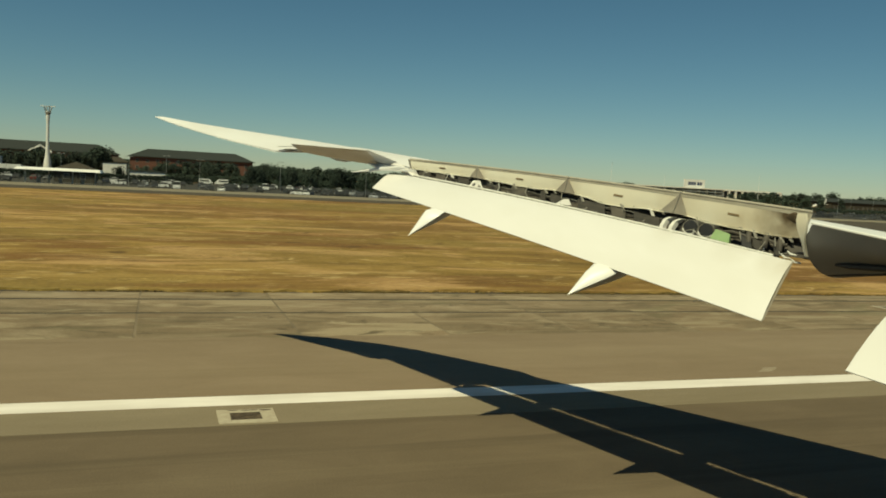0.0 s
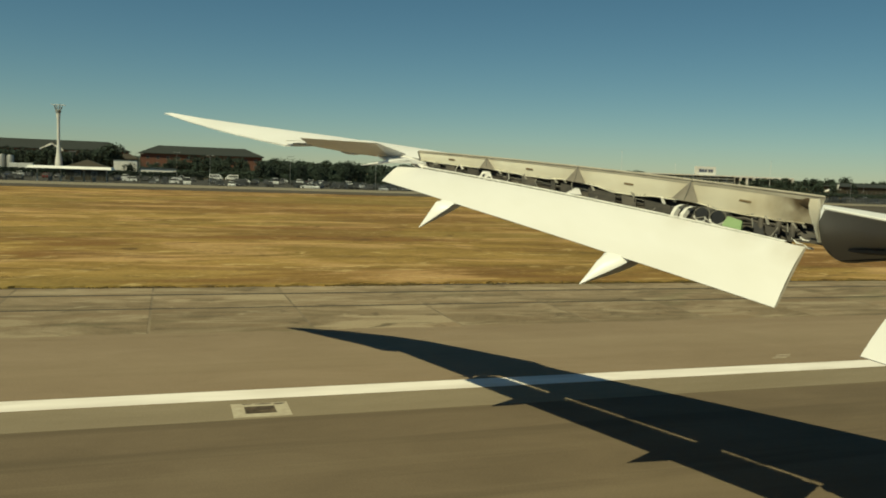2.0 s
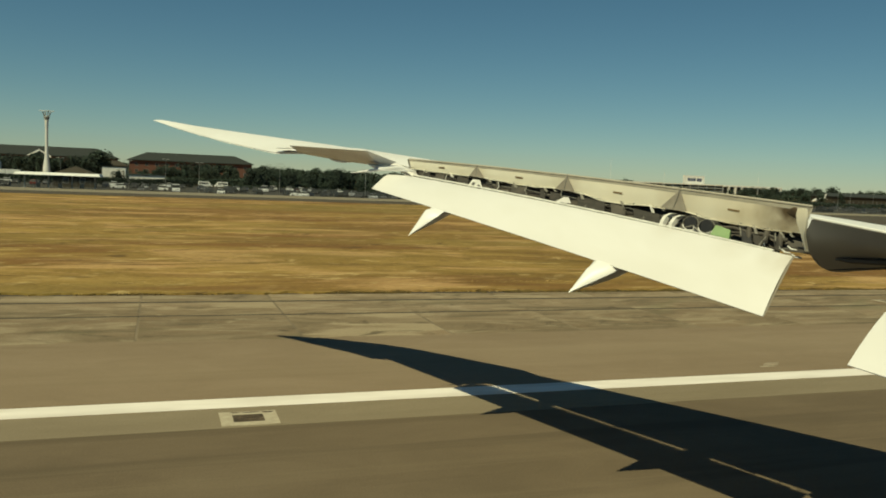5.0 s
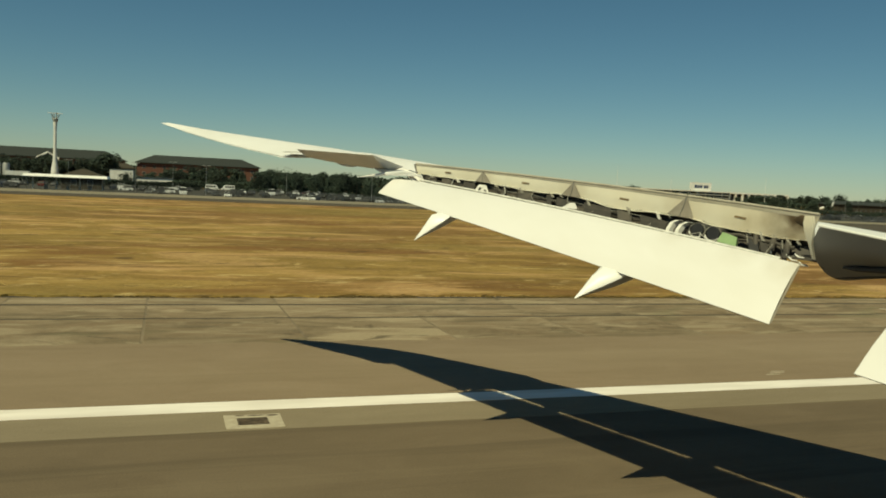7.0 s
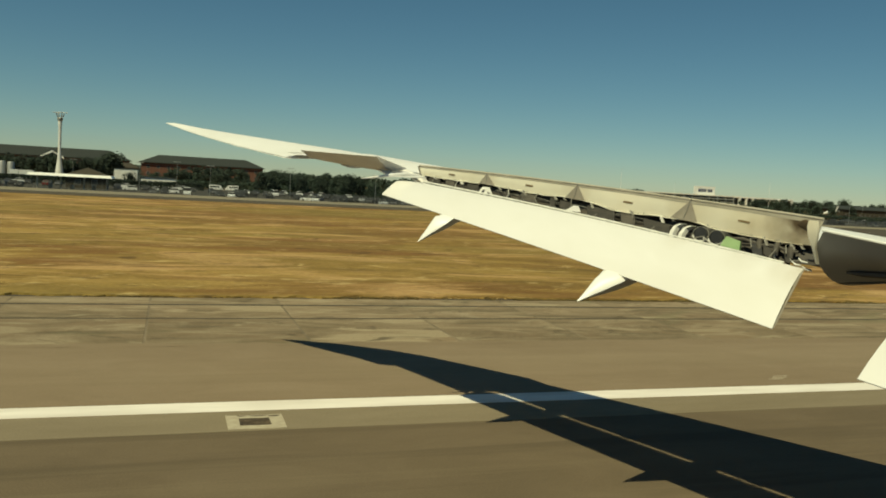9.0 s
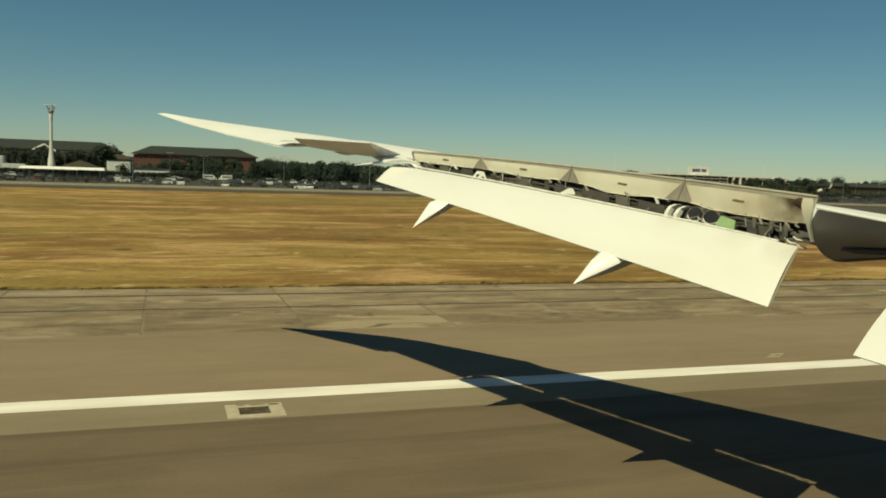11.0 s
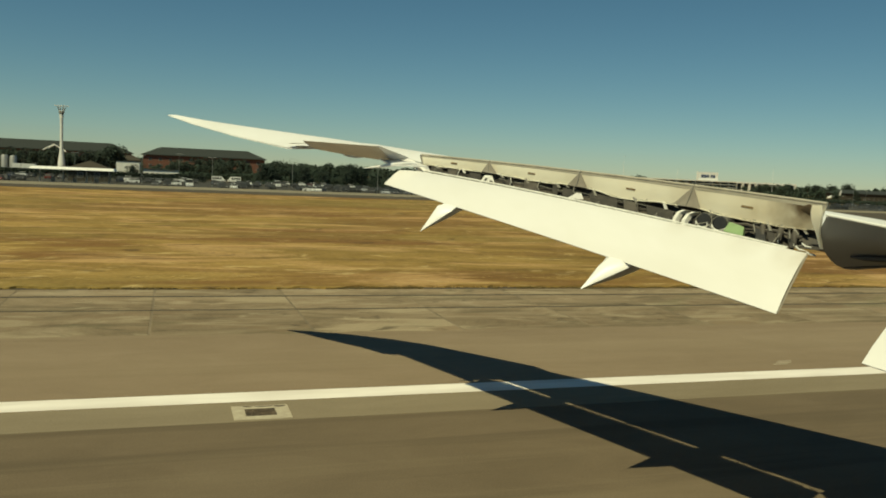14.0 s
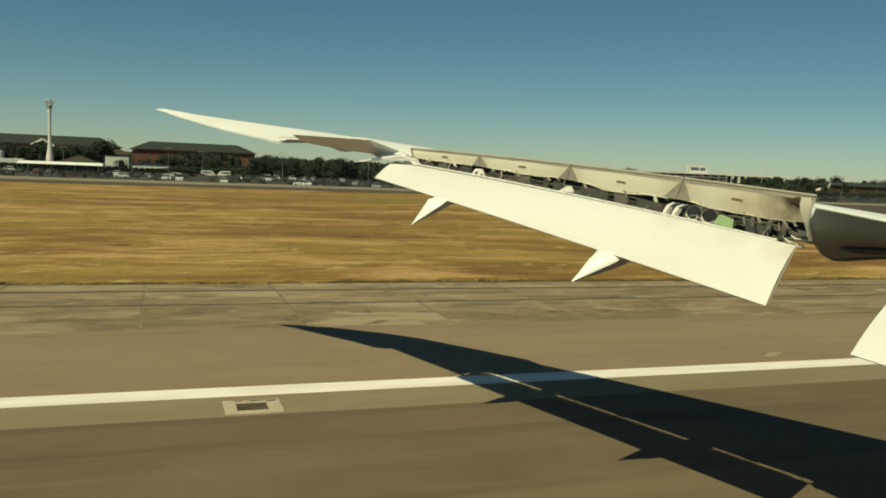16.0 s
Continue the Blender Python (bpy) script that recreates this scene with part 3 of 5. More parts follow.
part("slot", plate(cove_at(0.7655, 1.02, -0.05), cove_at(0.7615, 0.52, -0.05), cove_at(0.755, 0.52, -0.05), cove_at(0.757, 1.02, -0.05), -0.02), BLACK, arch, "dark slot")
part("slot", plate(cove_at(0.746, 1.0, -0.05), cove_at(0.744, 0.62, -0.05), cove_at(0.735, 0.70, -0.05), cove_at(0.729, 1.0, -0.05), -0.02), COVE, arch, "dark slot")
for line in (((0.945, 0.05), (0.95, 0.5), (0.945, 1.0)), ((0.862, 0.1), (0.864, 0.55), (0.86, 1.0)), ((0.690, 0.2), (0.683, 0.6), (0.69, 1.0)), ((0.665, 0.95), (0.655, 0.72), (0.648, 0.95)), ((0.60, 0.1), (0.605, 0.5), (0.59, 0.9)),
             ((0.505, 0.05), (0.503, 0.4), (0.49, 0.7)), ((0.44, 0.95), (0.43, 0.7)), ((0.30, 0.98), (0.292, 0.7)), ((0.345, 0.15), (0.343, 0.45)), ((0.215, 0.95), (0.206, 0.80), (0.186, 0.62)), ((0.186, 0.96), (0.186, 0.66)), ((0.186, 0.70), (0.168, 0.95), (0.150, 0.72)),
             ((0.098, 0.25), (0.094, 0.62)), ((0.062, 0.95), (0.050, 0.45)), ((0.034, 0.2), (0.032, 0.55)), ((0.024, 0.82), (0.006, 0.70)), ((0.02, 1.0), (-0.012, 0.96))):
    part("strut", tube([cove_at(s, v, 0.01 if len(line) > 2 else -0.01) for s, v in line], [0.010] * len(line), 6), FITTING if line[0][0] in (0.862, 0.690, 0.186) else SEAL, aeroplane, "small pale strut in the flap cove")
# Equipment boxes, with the shade of the cove put into their colours.
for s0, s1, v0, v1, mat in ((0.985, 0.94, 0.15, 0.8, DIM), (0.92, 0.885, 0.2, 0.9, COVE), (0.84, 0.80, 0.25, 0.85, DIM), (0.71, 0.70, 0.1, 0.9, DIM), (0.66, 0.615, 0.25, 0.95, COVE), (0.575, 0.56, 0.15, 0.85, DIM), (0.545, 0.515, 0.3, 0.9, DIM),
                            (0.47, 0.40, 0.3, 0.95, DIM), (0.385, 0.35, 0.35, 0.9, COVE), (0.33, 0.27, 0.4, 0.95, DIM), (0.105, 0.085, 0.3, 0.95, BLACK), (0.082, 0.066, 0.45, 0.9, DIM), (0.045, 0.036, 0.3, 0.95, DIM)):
    part("actuator_body", plate(cove_at(s0, v0, 0.13), cove_at(s1, v0 + 0.05, 0.13), cove_at(s1 - 0.004, v1, 0.16), cove_at(s0 - 0.004, v1, 0.16), -0.10, 0.012), mat, aeroplane, "equipment box in the flap cove, colour darkened for shade")
a, b, c = cove_at(0.490, 0.46, -0.02), cove_at(0.480, 0.80, -0.02), cove_at(0.509, 0.84, -0.02)
wedge = part("flap_support_arm", loft([[a, b, c], [p + Vector((0.12, 0.05, 0)) for p in (a, b, c)]]), GREY, aeroplane, "wedge-shaped pale flap support arm")
part("edge", tube([a, lerp(a, c, 0.5), c], 0.011, 6), BRACKET, wedge, "white edge")
for s in (0.194, 0.162):
    c = cove_at(s, 0.55, 0.0)
    ring_pts = [c + SPAN * 0.155 * math.cos(a) + Vector((0.05, 0.02, 0.125)) * math.sin(a) for a in [2 * math.pi * k / 16 for k in range(17)]]
    duct = part("duct_ring", tube(ring_pts, 0.007, 6), SEAL, aeroplane, "grey ring round a black duct")
    part("lip", tube(ring_pts[10:16], 0.014, 6), BRACKET, duct, "white lower lip")
    part("duct_mouth", tube([c + Vector((0.0, 0, 0)), c + Vector((0.3, 0.12, -0.02))], [0.125, 0.125], 16), BLACK, duct)
part("reservoir_box", plate(cove_at(0.143, 0.36, -0.02), cove_at(0.114, 0.46, -0.02), cove_at(0.117, 0.88, 0.02), cove_at(0.155, 0.86, 0.02), -0.12, 0.012), GREEN, aeroplane, "bright green primed metal box")
for s, tilt in ((0.088, 0.004), (0.055, 0.008), (0.030, 0.006)):
    act = part("actuator", tube([cove_at(s, 0.2, 0.14), cove_at(s + tilt * 0.5, 0.5, 0.16), cove_at(s + tilt, 0.85, 0.24)], [0.05, 0.05, 0.035], 10), COVE, aeroplane, "hydraulic actuator, colour darkened for shade")
    part("rod", tube([cove_at(s + tilt * 0.9, 0.8, 0.2), cove_at(s + tilt * 1.3, 0.95, 0.26)], 0.014, 8), FITTING, act, "worn rod")
for s, v in ((0.002, 0.72), (-0.006, 1.0), (0.012, 0.9)):
    c = cove_at(s, v, -0.02)
    part("end_fitting", tube([c - SPAN * 0.08, c + SPAN * 0.02, c + SPAN * 0.08 + Vector((0, 0, 0.04))], [0.010, 0.016, 0.010], 8), BRACKET, aeroplane, "small white end fitting")

# aileron, raised
loops = []
for k in range(9):
    s = k / 8
    te = lerp((4.60, 19.02, 6.62), (3.38, 22.78, 6.785), s)
    hi = lerp((5.80, 20.5, 6.42), (4.50, 22.92, 6.74), s)
    lo = lerp((5.53, 20.6, 6.29), (3.88, 22.90, 6.56), s) + Vector((0, 0, -0.02 * math.sin(math.pi * s)))
    loops.append([te, te + Vector((0.02, 0, 0.012)), hi, lo, lerp(lo, te, 0.5) + Vector((-0.03, -0.03, -0.035))])
part("fixed_panel", plate((5.98, 19.36, 6.21), (5.92, 20.62, 6.33), (4.95, 20.25, 6.36), (5.05, 19.44, 6.20), 0.03), WHITE, aeroplane, "white fixed panel between flap and aileron")
# Added plate that closes a light notch in the wing's ground shadow.
part("gap_cover", plate((3.10, 22.84, 6.71), (3.95, 22.80, 6.74), (4.0, 22.98, 6.74), (3.04, 23.10, 6.70), 0.012), WHITE, aeroplane, "white plate added to block light between aileron and wing tip")
aileron = part("aileron", loft(loops), GREY, aeroplane, "raised aileron with a shaded grey lower skin")

part("hinge_fairing", tube([(4.83, 21.62, 6.39), (4.70, 21.82, 6.385), (4.56, 22.04, 6.405), (4.42, 22.26, 6.45)], [0.012, 0.028, 0.028, 0.012], 8), GREY, aileron, "small grey hinge fairing")

part("hinge_gap", tube([(3.213, 22.86, 6.627), (3.3795, 22.78, 6.6265), (3.546, 22.7, 6.626)], [0.012, 0.024, 0.016], 6), BLACK, aileron, "dark gap at the aileron end")

# flap track fairings
def canoe(tip, axis, rear, length, width, depth, drop):
    """A long pod with a pointed tail; axis runs forward from the tip."""
    tip, axis = Vector(tip), Vector(axis).normalized()
    side = Vector((0, 1, 0))
    up = axis.cross(side).normalized()
    up = up if up.z > 0 else -up
    loops = []
    for i in range(13):
        t = i / 12
        if t <= 0.4:
            c = tip + axis * rear * t / 0.4 + side * 0.12 * width * t / 0.4
        else:
            q = (t - 0.4) / 0.6
            c = tip + axis * rear + side * 0.12 * width + Vector((length * q, 0, drop * q))
        r = min(1.0, 0.02 + math.sin(min(1.0, t / 0.55) * math.pi / 2) ** 1.1) * (1 - max(0, t - 0.7) / 0.3 * 0.85)
        c -= up * 0.40 * depth * r
        slim = max(0.0, min(1.0, (t - 0.32) / 0.16))
        c += side * 0.42 * width * slim
        loops.append([c + side * (width * (1 - 0.38 * slim) * r * math.copysign(abs(math.cos(a)) ** 1.5, math.cos(a))) + up * (depth * r * (1.4 * math.sin(a) ** 1.5 if math.sin(a) > 0 else -0.95 * (-math.sin(a)) ** 1.5))
                      for a in [2 * math.pi * j / 14 for j in range(14)]])
    return loft(loops)


def under_flap(p):
    """Keep a point of a pod below the flap that lies on it."""
    s = (p.y - FLAP_TE[0][1]) / (FLAP_TE[1][1] - FLAP_TE[0][1])
    te, le = along(FLAP_TE, s), along(FLAP_LE, s)
    ahead = max(0.0, p.x - te.x)
    p.z = min(p.z, te.z - 0.008 - 0.04 * min(1.0, ahead / 0.2) + ahead * (le.z - te.z) / (le.x - te.x + 0.41 * (le.y - te.y)))


def fairing_pod(*shape):
    """White above, grey below, with the colour break along its sides."""
    pod = part("flap_track_fairing", canoe(*shape), WHITE, aeroplane, "white pointed flap track fairing with a grey belly")
    pod.data.materials.append(POD_GREY)
    for v in pod.data.vertices:
        under_flap(v.co)
    for row in range(12):
        for j in range(7, 14):
            pod.data.polygons[row * 14 + j].material_index = 1


fairing_pod((6.870, 12.838, 4.118), (0.83, 0.02, 0.56), 1.274, 2.352, 0.461, 0.333, 0.118)
fairing_pod((5.145, 17.052, 4.775), (0.71, 0.02, 0.65), 1.078, 1.960, 0.367, 0.245, 0.118)
part("flap_track_fairing", tube([(4.37, 19.45, 6.09), (4.72, 19.47, 6.14), (5.12, 19.5, 6.21), (5.52, 19.55, 6.26), (5.85, 19.65, 6.24)], [0.008, 0.03, 0.045, 0.05, 0.04], 10), WHITE, aeroplane, "slender white outer fairing")

# fuselage and main gear
shell = bmesh.new()
rings = []
for x, f, dz in ((-37, 0.05, 1.5), (-34, 0.3, 1.2), (-28, 0.62, 0.8), (-20, 0.92, 0.15), (-14, 1.0, 0), (-6, 1.0, 0), (0, 1.0, 0), (6, 1.0, 0), (12, 1.0, 0), (20, 1.0, 0), (26, 0.98, 0), (29, 0.85, -0.15), (31, 0.6, -0.4), (32, 0.3, -0.6), (32.4, 0.05, -0.7)):
    rings.append([[shell.verts.new((x, -3.05 + f * (2.88 - q) * math.cos(a), 5.25 + dz + f * (2.97 - q) * math.sin(a))) for a in [2 * math.pi * j / 40 for j in range(40)]] for q in (0.0, 0.12)])
for (a0, a1), (b0, b1) in zip(rings, rings[1:]):
    for j in range(40):
        k = (j + 1) % 40
        shell.faces.new((a0[j], a0[k], b0[k], b0[j]))
        shell.faces.new((a1[j], b1[j], b1[k], a1[k]))
for a0, a1 in (rings[0], rings[-1]):
    for j in range(40):
        k = (j + 1) % 40
        shell.faces.new((a0[j], a1[j], a1[k], a0[k]))
bmesh.ops.recalc_face_normals(shell, faces=shell.faces)
part("fuselage", smooth(shell), WHITE, aeroplane, "plain white fuselage wall")
part("cabin_floor", box(-18, 25, -5.6, -0.5, 4.55, 4.62), BELLY, aeroplane, "plain grey cabin floor")
for y in (1.85, -7.95):
    leg = part("main_gear_leg", tube([(11.9, y, 4.2), (11.9, y, 0.65)], 0.16, 12), METAL, aeroplane, "steel landing gear leg")
    for dx in (-0.73, 0.73):
        for dy in (-0.38, 0.38):
            part("wheel", tube([(11.9 + dx, y + dy - 0.2, 0.65), (11.9 + dx, y + dy - 0.14, 0.65), (11.9 + dx, y + dy + 0.14, 0.65), (11.9 + dx, y + dy + 0.2, 0.65)], [0.5, 0.645, 0.645, 0.5], 24), BLACK, leg)

# ---- airfield surface ----
shoulder = tagged(part("concrete_shoulder", box(-560, 600, 29.63, 41.0, -0.5, -0.010), JOINT), "old stained concrete slabs beside the runway", "pavement", kind="structure")
tagged(part("soil_verge", box(-318, 600, 41.01, 43.2, -0.4, -0.03), SOIL), "dark worn soil strip along the grass", "verge", kind="structure")
tagged(part("perimeter_road", box(-560, 900, 186.0, 203.6, -0.3, 0.0), ROAD_BROWN), "narrow brown perimeter road along the fence", "road", kind="structure")
tagged(part("car_park_surface", box(-520, 620, 203.7, 304.9, -0.3, 0.01), ROADWAY), "dark grey asphalt of a large car park", "pavement", kind="structure")
tagged(part("taxiway", box(140, 900, 112, 185.9, -0.3, 0.0), ROAD_BROWN), "brown taxiway crossing the airfield grass", "taxiway", kind="structure")
tagged(part("main_road", box(-600, 900, 305.0, 322.0, -0.3, 0.01), ROADWAY), "dark road behind the car park", "road", kind="structure")


tagged(part("drain_slot_outer", box(-560, 600, 38.62, 38.98, -0.3, -0.004), SOIL), "dark silted drain slot along concrete slabs", "drain", kind="structure")
tagged(part("drain_slot_inner", box(-560, 600, 34.97, 35.23, -0.3, -0.006), SOIL), "dark weedy gap between rows of slabs", "joint", kind="structure")


def inspection_pit(x, y, w=1.05, d=0.95):
    pit = thing("inspection_pit", "pale concrete pit frame with a dark slotted iron cover", "inspection pit", (x, y, 0.0), "pits along the runway edge")
    bm = bmesh.new()
    for x0, x1, y0, y1 in ((-w * .66, -w * .36, -d * .6, d * .6), (w * .36, w * .66, -d * .6, d * .6), (-w * .36, w * .36, -d * .6, -d * .32), (-w * .36, w * .36, d * .32, d * .6)):
        box(x0, x1, y0, y1, 0.004, 0.018, bm=bm)
    for v in bm.verts:
        if max(abs(v.co.x) / (w * .66), abs(v.co.y) / (d * .6)) > 0.95:
            v.co.x += 0.05 * noise.noise((v.co.x * 3 + 1.7, v.co.y * 3, 0.4))
            v.co.y += 0.05 * noise.noise((v.co.x * 3, v.co.y * 3 + 5.1, 2.4))
    frame_part = part("frame", bm, PALE_CONCRETE, pit)
    for x0, y0, sx, sy in ((w * .48, d * .47, .14, .08), (w * .10, d * .50, .22, .05), (-w * .28, d * .52, .12, .05)):
        part("stain", loft([[(x0 + sx * r * math.cos(a) * (1 + .3 * math.sin(3 * a)), y0 + sy * r * math.sin(a) * (1 + .3 * math.cos(2 * a)), z) for a in [2 * math.pi * k / 10 for k in range(10)]] for r, z in ((1.0, 0.0185), (0.9, 0.0215))]), COVER, frame_part, "dark worn patch")
    cover = part("cover", box(-w * .355, w * .355, -d * .315, d * .315, 0.004, 0.013), COVER, pit, "dark iron cover")
    for k in range(6):
        yy = -d * 0.26 + k * d * 0.104
        part("bar", box(-w * .33, w * .33, yy - 0.012, yy + 0.012, 0.012, 0.022), COVER, cover)
    return pit


first_pit = inspection_pit(2.15, 20.05)
for x in (-439, -377, -366.3, -286, -184.8, -171.7, -23.7, -21.6, 32.4, 44.5, 50.2):
    copy_thing(first_pit, pose(x, 20.05, 0))
for y in (25.96, 29.06, 33.1, 36.3):
    copy_thing(first_pit, pose(40.4, y, 0))
mark = thing("painted_mark", "small faded white painted mark on the asphalt", "marking", (20.3, 22.95, 0.005))
for k, (a, b) in enumerate(((-0.5, 0.1), (-0.2, 0.4), (0.0, 0.6))):
    part("stroke", box(a, b, -0.2 + k * 0.2, -0.13 + k * 0.2, 0.0, 0.004), PALE_CONCRETE, mark)

for x, y, turn in ((-449.2, 24.2, 0), (-185.6, 23.0, 0), (38.3, 24.0, -20)):
    copy_thing(mark, pose(x, y, 0.005, 0, 0, turn))

# ---- car park, fence and road furniture ----
fence = thing("perimeter_fence", "tall grey wire mesh airfield fence on posts", "fence", (0, 207.0, 0))
post_mesh = bpy.data.meshes.new("post")
bm = box(-0.05, 0.05, -0.05, 0.05, 0, 2.5)
merge(bm, loft([[Vector(p) + o for p in ((-0.04, -0.04, 0), (0.04, -0.04, 0), (0.04, 0.04, 0), (-0.04, 0.04, 0))] for o in (Vector((0, 0, 2.5)), Vector((0, -0.3, 2.9)))]))
bm.to_mesh(post_mesh)
bm.free()
post_mesh.materials.append(WIRE)
for k in range(268):
    shared("post", post_mesh, fence, pose(-459 + 3.0 * k, 0, 0))
bm = bmesh.new()
for k in range(14):
    z = 0.12 + 0.185 * k
    box(-460, 346, -0.012, 0.012, z, z + 0.030, bm=bm)
tagged(part("wire_mesh", bm, WIRE, fence, "grey wires of the fence"), kind="stuff")
part("kerb_wall", box(-460, 346, -1.2, -0.9, 0, 0.62), PALE_CONCRETE, fence, "low pale concrete kerb wall")

CAR_PAINTS = [("white", (0.72, 0.72, 0.70)), ("silver", (0.40, 0.41, 0.42)), ("black", (0.02, 0.02, 0.022)), ("dark blue", (0.018, 0.026, 0.05)), ("dark grey", (0.09, 0.09, 0.095)), ("red", (0.15, 0.022, 0.016))]


def car(kind, colour, rgb):
    """A parked car, its nose along +y: body, glass band, roof, wheels and lamps."""
    paint = bpy.data.materials.get("car_paint_" + colour) or material("car_paint_" + colour, rgb, 0.55, 0.0, second=tuple(c * 0.94 for c in rgb), size=1.0)
    length, height, wide = {"hatchback": (4.0, 1.48, 1.74), "saloon": (4.6, 1.45, 1.80), "van": (5.0, 2.05, 1.90)}[kind]
    ob = thing("car", f"{colour} {kind} parked on the asphalt car park", "car", (0, 0, 0.01), "parked cars")
    h, w = length / 2, wide / 2
    prof = {"hatchback": ((-h, .45), (-h, .85), (-h + .15, .95), (h - 1.1, .95), (h - .2, .75), (h, .6), (h, .35)),
            "saloon": ((-h, .5), (-h, .9), (-h + .2, .97), (h - 1.3, .95), (h - .2, .78), (h, .6), (h, .35)),
            "van": ((-h, .5), (-h, 1.05), (-h + .05, 1.12), (h - .9, 1.12), (h - .15, .9), (h, .7), (h, .4))}[kind]
    base = [(-h + .05, .22), *prof, (h - .1, .22)]
    part("body", loft([[(x * w, y, z) for y, z in base] for x in (-1, -0.93, 0.93, 1)]), paint, ob)
    low = prof[2][1]
    cab = {"hatchback": ((-h + .1, -h + .45), (h - 1.15, h - 1.75)), "saloon": ((-h + .75, -h + 1.3), (h - 1.3, h - 2.0)), "van": ((-h + .06, -h + .12), (h - .95, h - 1.4))}[kind]
    top = height - 0.06
    part("glasshouse", loft([[(-w * .95, cab[0][0], low), (w * .95, cab[0][0], low), (w * .95, cab[1][0], low), (-w * .95, cab[1][0], low)],
                          [(-w * .78, cab[0][1], top), (w * .78, cab[0][1], top), (w * .78, cab[1][1], top), (-w * .78, cab[1][1], top)]]), GLASS, ob, "dark car windows")
    part("roof", box(-w * .8, w * .8, cab[0][1] - .03, cab[1][1] + .05, top - 0.01, height, 0.02), paint, ob)
    for sx in (-1, 1):
        for y in (-h + .75, h - .8):
            part("wheel", tube([(sx * (w - .2), y, .31), (sx * (w - .16), y, .31), (sx * (w + .005), y, .31)], [.24, .31, .30], 14), TYRE, ob)
        part("headlight", box(sx * w * .7 - .16, sx * w * .7 + .16, h - .16, h - .02, .62, .74, 0.02), FITTING, ob)
    return ob


fleet = [car(k, n, c) for k, (n, c) in (("hatchback", CAR_PAINTS[0]), ("saloon", CAR_PAINTS[1]), ("hatchback", CAR_PAINTS[2]), ("saloon", CAR_PAINTS[3]),
                                        ("hatchback", CAR_PAINTS[4]), ("van", CAR_PAINTS[0]), ("saloon", CAR_PAINTS[2]), ("hatchback", CAR_PAINTS[5]), ("hatchback", CAR_PAINTS[1]))]
chance = random.Random(5)
free = list(fleet)


def park(x, y, turn):
    m = pose(x, y, 0.01, 0, 0, turn)
    pick = chance.choices(range(len(fleet)), (1.1, 0.3, 8, 0.8, 7, 0.4, 7, 0.4, 0.3))[0]
    if fleet[pick] in free:
        free.remove(fleet[pick])
        fleet[pick].matrix_basis = m
    else:
        copy_thing(fleet[pick], m)


for row, y in enumerate((222.0, 230.0, 235.5, 247.0, 252.5, 264.0, 270.0)):
    x = -70.0
    while x < 120:
        x += 2.75
        if chance.random() < 0.25 and not (-36 < x < -8 and 220 < y < 262):
            park(x + chance.uniform(-.2, .2), y + chance.uniform(-.3, .3), (0 if row % 2 else 180) + chance.uniform(-2, 2))
for y in (219.0, 235.5, 252.5):
    x = -430.0
    while x < -80:
        x += 2.75
        if chance.random() < 0.18 and not -270 < x < -248:
            park(x + chance.uniform(-.2, .2), y + chance.uniform(-.3, .3), chance.choice((0, 180)) + chance.uniform(-2, 2))
for y in (225.0, 240.0, 262.0, 285.0):
    x = 225.0
    while x < 370:
        x += 2.9
        if chance.random() < 0.3:
            park(x, y, chance.choice((0, 180)) + chance.uniform(-2, 2))
for x, y, turn in ((42.6, 291, 80), (46.3, 288, 95), (49.5, 286, 90), (38.0, 297, 90), (33.5, 284, 100), (58.0, 280, 85), (-45, 284, 90), (-14, 280, 90), (3, 287, 95), (35.7, 224.4, 80), (-10.8, 249, 92), (0.5, 240, 88)):
    copy_thing(fleet[0], pose(x, y, 0.01, 0, 0, turn))
for k, ob in enumerate(free):
    ob.matrix_basis = pose(-60 + 2.75 * k, 276, 0.01)


def minibus(x, y, turn, label):
    ob = thing("minibus", label, "minibus", (x, y, 0.01), "minibuses on the road")
    ob.rotation_euler.z = radians(turn)
    body = part("body", loft([[(-2.9, y, .5), (3.0, y, .45), (3.05, y, 1.1), (2.45, y, 1.45), (1.75, y, 2.45), (1.2, y, 2.62), (-2.75, y, 2.62), (-2.9, y, 2.4)] for y in (-1.02, -0.93, 0.93, 1.02)]), PANEL_WHITE, ob, "white body")
    for sy in (-1, 1):
        for x0, x1 in ((-2.7, -1.75), (-1.65, -0.75), (-0.65, 0.25), (0.4, 1.35)):
            part("side_window", box(x0, x1, sy * 1.03 - .012, sy * 1.03 + .012, 1.45, 2.2), GLASS, body, "dark window")
        for xx in (-1.9, 2.0):
            part("wheel", tube([(xx, sy * .7, .36), (xx, sy * .8, .36), (xx, sy * 1.03, .36)], [.28, .36, .35], 16), TYRE, ob)
        part("headlight", box(2.95, 3.06, sy * .75 - .15, sy * .75 + .15, .75, .95, 0.02), GLASS, ob)
    ob.scale = (0.8, 0.8, 0.8)
    part("windscreen", plate((2.43, -.85, 1.5), (2.43, .85, 1.5), (1.80, .8, 2.42), (1.80, -.8, 2.42), 0.03), GLASS, body, "dark windscreen")


minibus(15.9, 309, 3, "white minibus on the road behind a car park")
minibus(21.6, 311, 177, "white minibus facing another one on the road")


